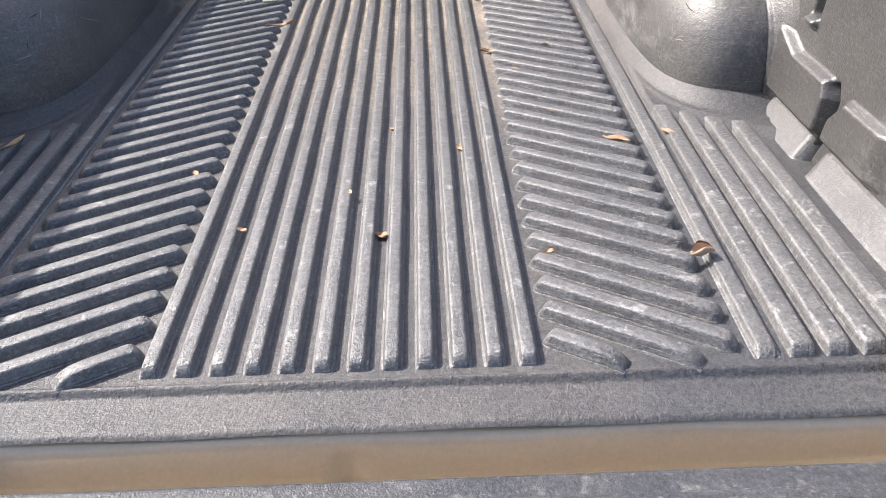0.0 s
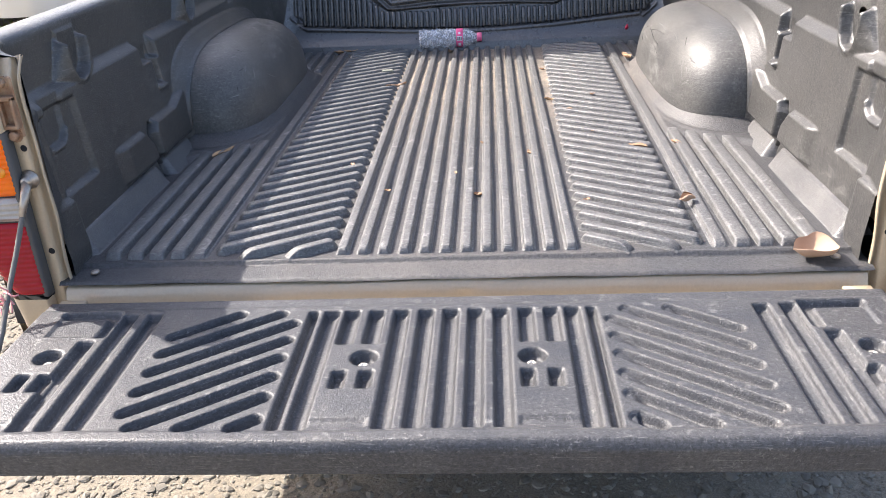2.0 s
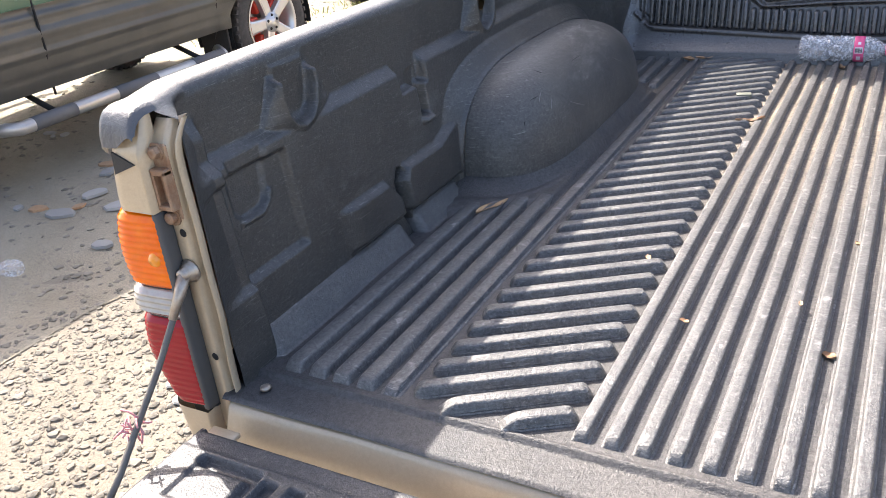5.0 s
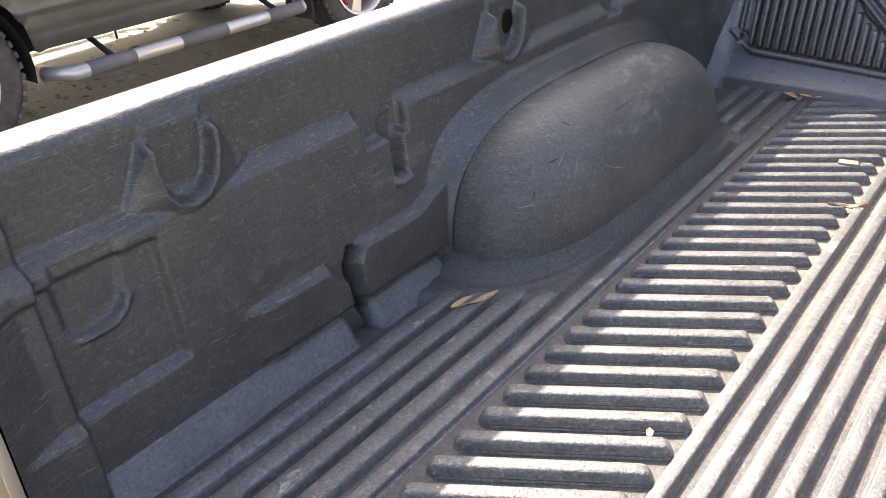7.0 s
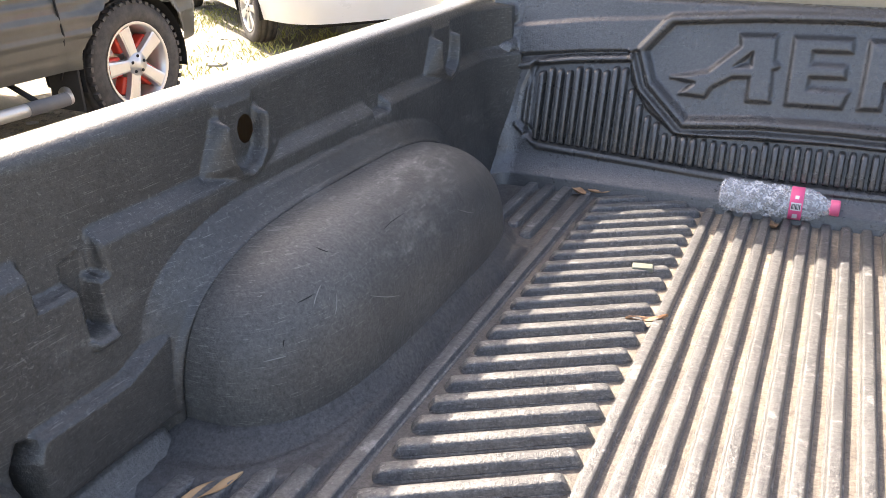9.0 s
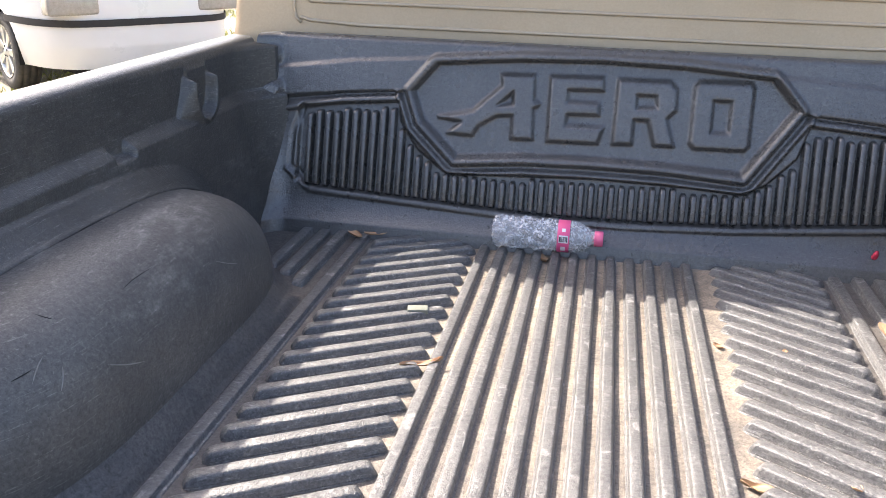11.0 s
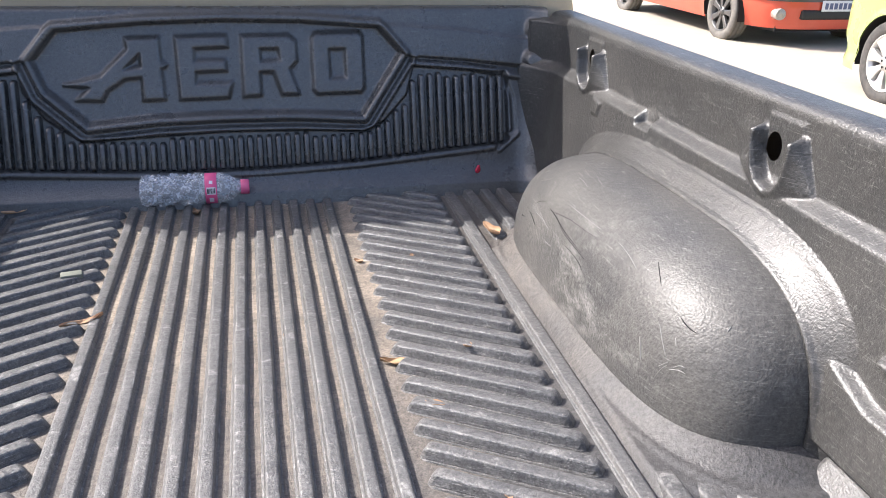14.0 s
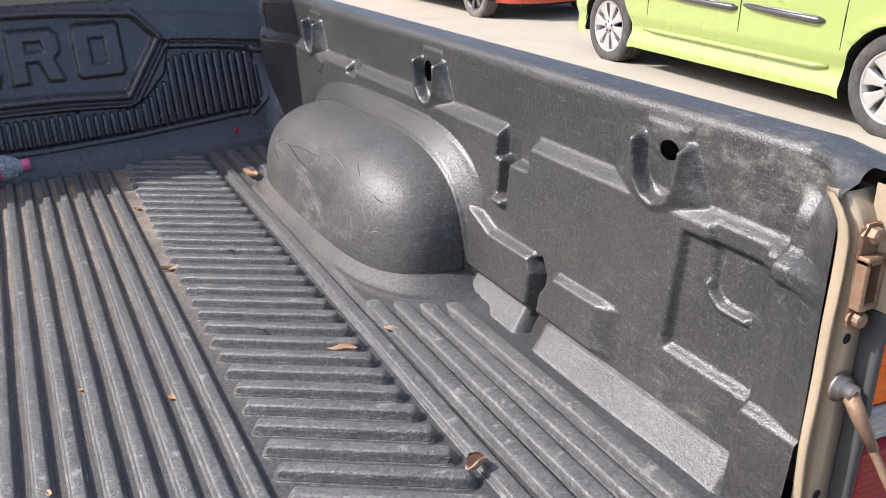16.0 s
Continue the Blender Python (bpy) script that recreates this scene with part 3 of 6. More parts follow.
HB_Y, HB_LEAN = 1.66, 0.30
HEX = [(-0.325, 1.016), (-0.16, 1.029), (0.0, 1.034), (0.16, 1.031), (0.327, 1.019), (0.379, 0.962), (0.286, 0.831), (0.14, 0.840), (0.0, 0.841), (-0.14, 0.838), (-0.274, 0.826), (-0.352, 0.896), (-0.376, 0.956)]
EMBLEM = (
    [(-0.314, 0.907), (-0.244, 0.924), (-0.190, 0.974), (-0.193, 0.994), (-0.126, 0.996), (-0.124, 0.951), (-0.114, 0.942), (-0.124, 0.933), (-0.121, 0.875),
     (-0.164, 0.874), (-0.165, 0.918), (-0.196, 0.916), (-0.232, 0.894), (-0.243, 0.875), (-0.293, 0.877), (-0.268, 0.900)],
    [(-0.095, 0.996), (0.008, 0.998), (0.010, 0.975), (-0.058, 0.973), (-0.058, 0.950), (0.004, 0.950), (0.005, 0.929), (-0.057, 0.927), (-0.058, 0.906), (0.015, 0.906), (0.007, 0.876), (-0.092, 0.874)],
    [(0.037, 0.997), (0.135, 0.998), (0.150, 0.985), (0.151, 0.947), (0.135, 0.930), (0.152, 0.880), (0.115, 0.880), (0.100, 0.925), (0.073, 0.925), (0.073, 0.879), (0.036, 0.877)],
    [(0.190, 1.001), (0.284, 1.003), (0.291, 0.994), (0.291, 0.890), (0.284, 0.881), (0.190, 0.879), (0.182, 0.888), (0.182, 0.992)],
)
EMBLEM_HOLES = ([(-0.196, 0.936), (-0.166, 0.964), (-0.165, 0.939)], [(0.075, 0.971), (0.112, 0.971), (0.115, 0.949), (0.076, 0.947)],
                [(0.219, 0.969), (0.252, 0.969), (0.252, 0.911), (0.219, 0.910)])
RIB_FOOT = ((-0.61, 0.764), (-0.576, 0.757), (-0.24, 0.741), (-0.08, 0.735), (0.08, 0.736), (0.28, 0.744), (0.588, 0.770), (0.63, 0.772))
RIB_TOP = ((-0.60, 0.908), (-0.40, 0.925), (-0.392, 0.885), (-0.354, 0.835), (-0.296, 0.795), (-0.17, 0.796), (0.0, 0.803), (0.17, 0.801), (0.282, 0.797), (0.327, 0.812), (0.381, 0.866), (0.400, 0.926), (0.60, 0.912))


def along(table, x):
    return np.interp(x, [p[0] for p in table], [p[1] for p in table])


def head_y(z):
    return HB_Y + HB_LEAN * (z - 0.70)


def liner_head():
    xx = np.arange(-0.700, 0.7001, 0.0025)
    zz = np.arange(0.660, 1.046, 0.0025)
    x, z = np.meshgrid(xx, zz, indexing="ij")
    r = np.zeros(x.shape)
    dh = poly_dist(x, z, HEX)
    r -= 0.006 * (1 - sst(dh, -0.012, -0.003))                                   # sunk field of the emblem
    r += 0.016 * (1 - sst(np.abs(dh - 0.002), 0.001, 0.0135))                     # raised frame
    lower = z < 0.955
    r += 0.0085 * (1 - sst(np.abs(dh - 0.026), 0.000, 0.009)) * lower             # second line below it
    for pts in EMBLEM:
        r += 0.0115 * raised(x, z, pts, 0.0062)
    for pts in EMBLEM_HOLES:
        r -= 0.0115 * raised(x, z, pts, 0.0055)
    # bands from the emblem out to the corners
    for sx in (-1, 1):
        r += 0.008 * raised(x * sx, z, [(0.33, 1.020), (0.50, 1.008), (0.69, 0.984), (0.69, 0.925), (0.50, 0.945), (0.385, 0.953)], 0.005)
        r -= 0.004 * (1 - sst(poly_dist(x * sx, z, [(0.385, 0.951), (0.52, 0.940), (0.69, 0.915)], False), 0.001, 0.005))
        r += 0.008 * (1 - sst(poly_dist(x * sx, z, [(0.402, 0.938), (0.52, 0.928), (0.66, 0.903)], False), 0.001, 0.010))
        r -= 0.004 * (1 - sst(poly_dist(x * sx, z, [(0.603, 0.913), (0.622, 0.86), (0.625, 0.792), (0.585, 0.760)], False), 0.003, 0.008))
        r += 0.004 * (1 - sst(poly_dist(x * sx, z, [(0.630, 0.786), (0.588, 0.752)], False), 0.002, 0.008))
        r += 0.014 * (1 - sst(np.hypot(x * sx - 0.672, (z - 1.008) * 0.8), 0.010, 0.020))       # knob in the corner
        r += 0.020 * (1 - sst(poly_dist(x * sx, z, [(0.665, 0.945), (0.70, 0.930)], False), 0.010, 0.024))
    foot = along(RIB_FOOT, x)
    inside = (1 - sst(np.abs(x), 0.605, 0.615)) * sst(z, foot - 0.006, foot + 0.002) * (1 - sst(z, along(RIB_TOP, x) + 0.002, along(RIB_TOP, x) + 0.010))
    r -= 0.010 * inside                                                          # sunk field of the ribs
    r += 0.006 * (1 - sst(np.abs(z - foot + 0.010), 0.002, 0.010)) * (1 - sst(np.abs(x), 0.575, 0.59))
    r += 0.020 * np.clip((0.735 - z) / 0.045, 0, 1) ** 2                          # sweep into the floor
    r += 0.10 * np.clip((np.abs(x) - 0.615) / 0.085, 0, 1) ** 2.2 * (1 - sst(z, 0.70, 0.90))   # sweep into the sides
    r += 0.035 * np.clip((np.abs(x) - 0.64) / 0.06, 0, 1) ** 2
    y = head_y(z) - r
    top = ((0.004, 1.049), (0.012, 1.052), (0.030, 1.053), (0.042, 1.050), (0.046, 1.042), (0.047, 1.02))
    y = np.concatenate([y, y[:, -1:] + np.array([p[0] for p in top])[None, :]], 1)
    x = np.concatenate([x, np.repeat(xx[:, None], len(top), 1)], 1)
    z = np.concatenate([z, np.repeat(np.array([p[1] for p in top])[None, :], len(xx), 0)], 1)
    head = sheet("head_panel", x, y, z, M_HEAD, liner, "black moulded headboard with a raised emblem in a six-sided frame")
    # upright ribs with rounded heads
    cache = {}
    for k in range(-30, 31):
        xr = k * 0.0196 + 0.004
        if abs(xr) > 0.598:
            continue
        z0, z1 = float(along(RIB_FOOT, xr)) - 0.004, float(along(RIB_TOP, xr))
        key = round(z1 - z0, 2)
        if key not in cache:
            cache[key] = rib_mesh("upright_rib", key, 0.0132, 0.0200, M_HEAD, 0.004, 0.010, False, True, 0.5)
        place("upright_rib", cache[key], head, pose(xr, head_y(z0) + 0.010, z0, 90 - math.degrees(math.atan(HB_LEAN)), 0, 0))
    return head


def foot_strip(side, y0, y1):
    """Sloped glossy strip between the floor and the side."""
    prof = np.array(((0.631, -0.001), (0.6345, 0.0005), (0.637, 0.0035), (0.6555, 0.0345), (0.6575, 0.0370), (0.672, 0.040)))
    t, k = np.meshgrid(np.concatenate([[0, 0.004, 0.010], np.linspace(0.016, y1 - y0 - 0.016, 60), [y1 - y0 - 0.010, y1 - y0 - 0.004, y1 - y0]]), np.arange(6), indexing="ij")
    e = np.clip(1 - np.minimum(t, y1 - y0 - t) / 0.014, 0, 1) ** 2
    return sheet("foot_strip", side * (prof[k, 0] + 0.022 * e + 0.0006 * np.sin(t * 30)), y0 + t, BED + prof[k, 1] * (1 - 0.8 * e), M_FOOT, liner, "")


floor_panel = liner_floor()
for s_ in (-1, 1):
    foot_strip(s_, 0.012, 0.396)
    foot_strip(s_, 0.428, 0.60)
liner_ribs(floor_panel)
for s_ in (-1, 1):
    liner_side(s_)
    liner_arch(s_)
liner_head()

# ---------------------------------------------------------------- the truck
truck = thing("pickup_truck", "beige pickup truck with its tailgate lowered, parked on the dry lot", "pickup truck")


# sill between bed and tailgate
xs_, ks_ = np.meshgrid(np.linspace(-0.652, 0.652, 320), np.arange(9), indexing="ij")
ps_ = np.array(((-0.050, 0.6500), (-0.070, 0.6502), (-0.0755, 0.6490), (-0.0785, 0.6472), (-0.0815, 0.6430), (-0.0845, 0.6350), (-0.0955, 0.6110), (-0.0980, 0.6000), (-0.0980, 0.56)))
sill = sheet("tail_sill", xs_, ps_[ks_, 0] + 0.0006 * np.sin(xs_ * 23) + 0.010 * np.exp(-((xs_ - 0.012) / 0.016) ** 2) * (ks_ > 5), ps_[ks_, 1] + 0.0008 * np.sin(xs_ * 17 + ks_), M_BEIGE, truck, "beige painted sill with worn spots")
part("bed_floor", box(bmesh.new(), -0.77, 0.77, -0.055, 1.80, 0.57, 0.625), M_DARKGAP, truck)


def bed_side(side):
    """Outer skin of one bed side, with its wheel opening."""
    y = np.linspace(-0.03, 1.83, 94)
    z = np.linspace(0.34, 1.035, 40)
    y, z = np.meshgrid(y, z, indexing="ij")
    x = 0.775 + 0.045 * np.sin(np.clip((z - 0.34) / 0.70, 0, 1) * math.pi) ** 0.8 - 0.03 * np.clip((0.08 - y) / 0.11, 0, 1) ** 2
    dist = np.hypot(y - 1.0, z - 0.33)
    k = dist < 0.42
    ang = np.arctan2(z - 0.33, y - 1.0)
    y2, z2 = 1.0 + 0.42 * np.cos(ang), 0.33 + 0.42 * np.sin(ang)
    y, z = np.where(k, y2, y), np.where(k, z2, z)
    x = np.where(k, x + 0.012, x)
    part_ob = sheet("bed_side", x * side, y, z, M_BEIGE, truck, "beige painted outer bed side", k)
    return part_ob


for s_ in (-1, 1):
    bed_side(s_)

# cab
def cab():
    body = bmesh.new()
    ring = []
    for z, xh, yb in ((0.45, 0.80, 1.826), (0.95, 0.825, 1.826), (1.06, 0.80, 1.827), (1.20, 0.785, 1.828), (1.38, 0.78, 1.829), (1.44, 0.775, 1.838), (1.52, 0.770, 1.872), (1.62, 0.745, 1.922), (1.68, 0.68, 1.965), (1.71, 0.50, 2.04)):
        row = [body.verts.new((-xh, 3.6, z)), body.verts.new((-xh, yb + 0.030, z)), body.verts.new((-xh + 0.006, yb + 0.008, z)), body.verts.new((-xh + 0.025, yb, z)),
               body.verts.new((xh - 0.025, yb, z)), body.verts.new((xh - 0.006, yb + 0.008, z)), body.verts.new((xh, yb + 0.030, z)), body.verts.new((xh, 3.6, z))]
        ring.append(row)
    for a, b in zip(ring, ring[1:]):
        for k in range(7):
            body.faces.new((a[k], a[k + 1], b[k + 1], b[k]))
    body.faces.new(ring[-1])
    ob = part("cab", body, M_BEIGE, truck, "beige cab with pressed lines across its back")
    for k, zz in enumerate((1.075, 1.120, 1.165)):
        xw = 0.640 - 0.004 * k
        pts = [(-xw, 1.826, zz + 0.006)] + [(x, 1.826, zz - 0.006 * (abs(x) < 0.62)) for x in np.linspace(-xw + 0.02, xw - 0.02, 12)] + [(xw, 1.826, zz + 0.006)]
        part("pressed_line", tube(pts, 0.004, 8), M_BEIGE, ob)
    for sx in (-1, 1):
        part("pressed_line", tube([(sx * 0.640, 1.826, 1.070), (sx * 0.652, 1.826, 1.080), (sx * 0.655, 1.826, 1.10), (sx * 0.645, 1.827, 1.20)], 0.004, 8), M_BEIGE, ob)


cab()


def tailgate():
    """Tailgate laid level, its inner face under a grooved liner."""
    tg = part("tailgate", box(bmesh.new(), -0.645, 0.645, -0.498, -0.128, 0.605, 0.640, 0.008), M_BEIGE, truck, "lowered tailgate")
    c = -0.001
    x, y = np.meshgrid(np.arange(-0.652, 0.6521, 0.0025), np.arange(-0.506, -0.1369, 0.0025), indexing="ij")
    u = np.abs(x - c)
    g = np.zeros(x.shape)

    def groove(u0, y0, y1, w=0.0106):
        nonlocal g
        trough = box2(u, y, u0 - w, u0 + w, y0, y1, 0.0028, 0.0035)
        g = np.maximum(g, trough * (1 - 0.16 * sst(x - c - u0 * np.sign(x - c), 0.0035, 0.0050)))
    for u0 in (0.0, 0.037, 0.0745, 0.180, 0.456, 0.494):
        groove(u0, -0.471, -0.185)
    groove(0.2085, -0.471, -0.185, 0.0062)
    groove(0.532, -0.471, -0.262)
    for u0 in (0.1115, 0.149):
        groove(u0, -0.278, -0.185)
    for u0 in (0.108, 0.144, 0.551, 0.583):
        groove(u0, -0.386, -0.348, 0.0085)
    for k in range(10):
        ya = -0.0733 - k * 0.0465                                    # slanted grooves
        p0, p1 = (0.2345, ya - 0.008), (0.405, ya - 0.1325)
        run = p0[1] - p1[1]
        a, b = 0.0, 1.0
        if p0[1] > -0.192:
            a = (p0[1] + 0.192) / run
        if p1[1] < -0.470:
            b = (p0[1] + 0.470) / run
        if a > 0.8 or b < 0.05:
            continue
        q0 = (p0[0] + (p1[0] - p0[0]) * a, p0[1] - run * a)
        q1 = (p0[0] + (p1[0] - p0[0]) * b, p0[1] - run * b)
        dd = poly_dist(u, y, [q0, q1], False)
        run_in = (u - q0[0]) / max(q1[0] - q0[0], 0.02)
        soft = np.where(x > c, 0.35 + 0.65 * sst(run_in, -0.02, 0.20), 1.0)
        g = np.maximum(g, (1 - sst(dd, 0.0075, 0.0122)) * soft)
    for u0 in (0.1155, 0.571):
        g = np.maximum(g, 1.08 * (1 - sst(np.hypot(u - u0, y + (0.316 if u0 < 0.3 else 0.303)), 0.014, 0.0205)))
    # end pad and the two screw pads
    pad = box2(u, y, 0.512, 0.604, -0.249, -0.176, 0.004)
    pad -= 0.72 * box2(u, y, 0.527, 0.612, -0.253, -0.189, 0.004)
    g = np.maximum(g, np.clip(pad, 0, 1))
    z = 0.656 - 0.0138 * g
    z += 0.004 * (1 - sst(y, -0.484, -0.474))                          # rim along the free edge
    z -= 0.004 * box2(u, y, 0.094, 0.168, -0.468, -0.452, 0.003) + 0.004 * box2(u, y, 0.548, 0.64, -0.468, -0.450, 0.003)
    z += 0.0015 * np.sin(x * 14 + 1) * (1 - sst(y, -0.49, -0.40))
    z -= 0.002 * sst(y, -0.172, -0.164)
    edge = np.minimum(np.minimum(x + 0.652, 0.652 - x), np.minimum(y + 0.506, -0.1375 - y + 0.004))
    z -= 0.010 * np.clip(1 - edge / 0.010, 0, 1) ** 2
    # skirt down the free edge
    xs, ys = x, y
    low = np.linspace(0.645, 0.612, 8)
    x = np.concatenate([np.repeat(xs[:, :1], 8, 1), xs], 1)
    y = np.concatenate([np.repeat(np.linspace(-0.503, -0.507, 8)[None, :], len(xs), 0), ys], 1)
    z = np.concatenate([np.repeat(low[::-1][None, :], len(xs), 0), z], 1)
    ob = sheet("tailgate_liner", x, y, z, M_TG, tg, "black grooved plastic liner screwed to the tailgate")
    for sx in (-1, 1):
        part("end_skirt", box(bmesh.new(), sx * 0.648 - 0.005, sx * 0.648 + 0.005, -0.505, -0.13, 0.612, 0.648, 0.003), M_TG, tg)
    for u0 in (-0.571, -0.1155, 0.1155, 0.571):
        part("screw", lathe([(0.640, 0.0), (0.640, 0.0085), (0.6440, 0.008), (0.6465, 0.005), (0.6465, 0.0025), (0.6450, 0.002), (0.6450, 0.0)], 14, "z", (c + u0 - 0.001, -0.319 if abs(u0) < 0.3 else -0.306, 0)), M_SCREW, ob, "pale screw head")


tailgate()


def tail_post(side):
    """Painted jamb beside the tailgate, with latch striker, bolts and the corner skin."""
    o = 0.704 if side > 0 else 0.696
    plan = ((0.6600, -0.054), (0.6565, -0.060), (0.6565, -0.066), (0.6580, -0.0675), (0.6600, -0.062), (0.6625, -0.053), (0.6655, -0.052), (0.6675, -0.064), (0.670, -0.070),
            (0.673, -0.0715), (o - 0.003, -0.0715), (o - 0.001, -0.068), (o, -0.05))
    zs = np.concatenate([np.linspace(0.60, 0.99, 40), [1.005, 1.018, 1.030]])
    px = np.array([p[0] for p in plan])
    py = np.array([p[1] for p in plan])
    z, x = np.meshgrid(zs, px, indexing="ij")
    _, y = np.meshgrid(zs, py, indexing="ij")
    wave = 0.0020 * np.sin(z * 21 + 0.6) + 0.0012 * np.sin(z * 47)
    x = x + wave * np.clip((0.663 - x) / 0.006, 0, 1)
    y = y + 0.02 * np.clip((z - 0.990) / 0.04, 0, 1) ** 2
    post = sheet("tail_post", x * side, y, z, M_BEIGE, truck, "beige painted tail post with dirty bolts")
    # corner skin above and below the lamp
    t = np.linspace(0, 1, 26)

    def corner(z0, z1, n, out, name):
        zz = np.linspace(z0, z1, n)
        T, Z = np.meshgrid(t, zz, indexing="ij")
        ang = np.clip((T - 0.35) / 0.45, 0, 1) * math.pi / 2
        X = 0.690 + 0.045 * np.clip(T / 0.35, 0, 1) + 0.036 * np.sin(ang) + 0.004 * np.clip((T - 0.8) / 0.2, 0, 1)
        Y = -0.094 + 0.046 * (1 - np.cos(ang)) + 0.06 * np.clip((T - 0.8) / 0.2, 0, 1)
        f = out(Z)
        Y = Y + 0.45 * np.clip(Z - 0.998, 0, 1)                      # tucked in under the rail cap
        X = X + f * np.clip(T / 0.35, 0, 1)
        X, Z = np.concatenate([X[:1], X]), np.concatenate([Z[:1], Z])
        Y = np.concatenate([np.full((1, n), -0.062), Y])
        return sheet(name, X * side, Y, Z, M_BEIGE, truck, "")
    corner(0.924, 1.038, 16, lambda Z: -0.022 * np.clip((Z - 0.935) / 0.095, 0, 1) ** 1.3, "corner_skin")
    corner(0.44, 0.637, 16, lambda Z: -0.035 * np.clip((0.637 - Z) / 0.2, 0, 1), "corner_skin")
    # striker
    sx = 0.678 * side
    st = bmesh.new()
    for x0, x1, z0, z1 in ((-0.012, -0.007, 0.930, 0.976), (0.007, 0.012, 0.930, 0.976), (-0.012, 0.012, 0.970, 0.978), (-0.012, 0.012, 0.926, 0.933)):
        box(st, sx + side * x0 if side > 0 else sx - x1, sx + side * x1 if side > 0 else sx - x0, -0.0850, -0.0700, z0, z1, 0.0015, 1)
    box(st, sx - 0.013, sx + 0.013, -0.0745, -0.0705, 0.912, 1.006, 0.002, 1)
    striker = part("latch_striker", st, M_RUST, post, "rusty latch striker", smooth=False)
    for zz in (0.997, 0.915):
        part("bolt", lathe([(-0.0730, 0.0), (-0.0730, 0.0115), (-0.0755, 0.0115), (-0.0755, 0.008), (-0.0825, 0.0075), (-0.0840, 0.005), (-0.0840, 0.0)], 6 if zz > 0.95 else 12, "y", (sx - 0.002, 0, zz)), M_RUST, post, smooth=False)
    for zz in (0.893, 0.716):
        part("bolt_hole", lathe([(-0.0708, 0.0), (-0.0723, 0.0055), (-0.0724, 0.005), (-0.0724, 0.0)], 14, "y", (sx - 0.004 * side, 0, zz)), M_DARKGAP, post)
    return post


def tail_light(side):
    t = np.linspace(0, 1, 40)
    spans = (("amber_lens", 0.8195, 0.921, M_AMBER, "glossy amber lens"), ("clear_lens", 0.7765, 0.8175, M_CLEARL, "clear lens"), ("red_lens", 0.643, 0.7745, M_RED, "dusty red lens"))

    def surface(z0, z1, n, bulge, lift):
        zz = np.linspace(z0, z1, n)
        T, Z = np.meshgrid(t, zz, indexing="ij")
        ang = np.clip((T - 0.45) / 0.40, 0, 1) * math.pi / 2
        inner = 0.693 + 0.0 * Z
        X = inner + (0.742 - inner) * np.clip(T / 0.45, 0, 1) + 0.036 * np.sin(ang)
        Y = -0.0920 - 0.004 * np.sin(T * math.pi) + 0.042 * (1 - np.cos(ang)) + 0.03 * np.clip((T - 0.85) / 0.15, 0, 1)
        mid = 1 - ((Z - 0.78) / 0.16) ** 2
        X = X + (0.010 * mid + 0.010 * (np.abs((Z - z0) / (z1 - z0) * 2 - 1) < 2) * (1 - ((Z - z0) / (z1 - z0) * 2 - 1) ** 2) * bulge - 0.016 * np.clip((0.72 - Z) / 0.08, 0, 1)) * np.clip(T / 0.45, 0, 1)
        e = np.minimum(np.minimum(Z - z0, z1 - Z) / 0.008, np.minimum(T, 1 - T) / 0.06)
        Y = Y + 0.008 * (1 - np.clip(e, 0, 1) ** 0.5) + lift
        flute = 0.0009 * np.sin(Z * 2 * math.pi / 0.0085) * np.clip(e, 0, 1) * bulge
        return X * side, Y - flute, Z
    X, Y, Z = surface(0.637, 0.926, 60, 0, 0.006)
    X, Z, Y = np.concatenate([X[:1], X]), np.concatenate([Z[:1], Z]), np.concatenate([np.full((1, 60), -0.066), Y])
    base = sheet("tail_light", X, Y, Z, M_RUBBER, truck, "tail lamp with amber, clear and red lenses")
    part("gasket", box(bmesh.new(), min(side * 0.692, side * 0.703), max(side * 0.692, side * 0.703), -0.093, -0.07, 0.64, 0.924, 0.004), M_GASKET, base, "dark rubber gasket")
    for name, z0, z1, mat, lab in spans:
        X, Y, Z = surface(z0, z1, 70, 1, -0.001)
        sheet(name, X, Y, Z, mat, base, lab)
    # brighter yellow bump: light coming through the lens centre, put into its colour
    part("lit_spot", lathe([(-0.1075, 0.0), (-0.1065, 0.006), (-0.103, 0.0095), (-0.098, 0.010), (-0.09, 0.010)], 16, "y", (side * 0.716, 0.0075, 0.862)), M_LITSPOT, base, "yellow spot coloured as light through the lens")


M_GASKET = material("gasket_rubber", (0.06, 0.06, 0.06), 0.7, second=(0.10, 0.095, 0.09), scale=40)
M_AMBER = material("amber_lens", (0.80, 0.115, 0.001), 0.16, second=(0.88, 0.21, 0.002), scale=40, amount=0.7, spec=0.3)
M_LITSPOT = material("amber_lit_spot", (0.90, 0.30, 0.005), 0.2, coat=0.8)
M_RED = material("red_lens", (0.28, 0.003, 0.010), 0.2, second=(0.36, 0.008, 0.018), scale=30, amount=0.6, spec=0.3)
M_CLEARL = material("clear_lens", (0.42, 0.39, 0.34), 0.2, second=(0.26, 0.235, 0.20), scale=50, amount=0.7, coat=0.8)


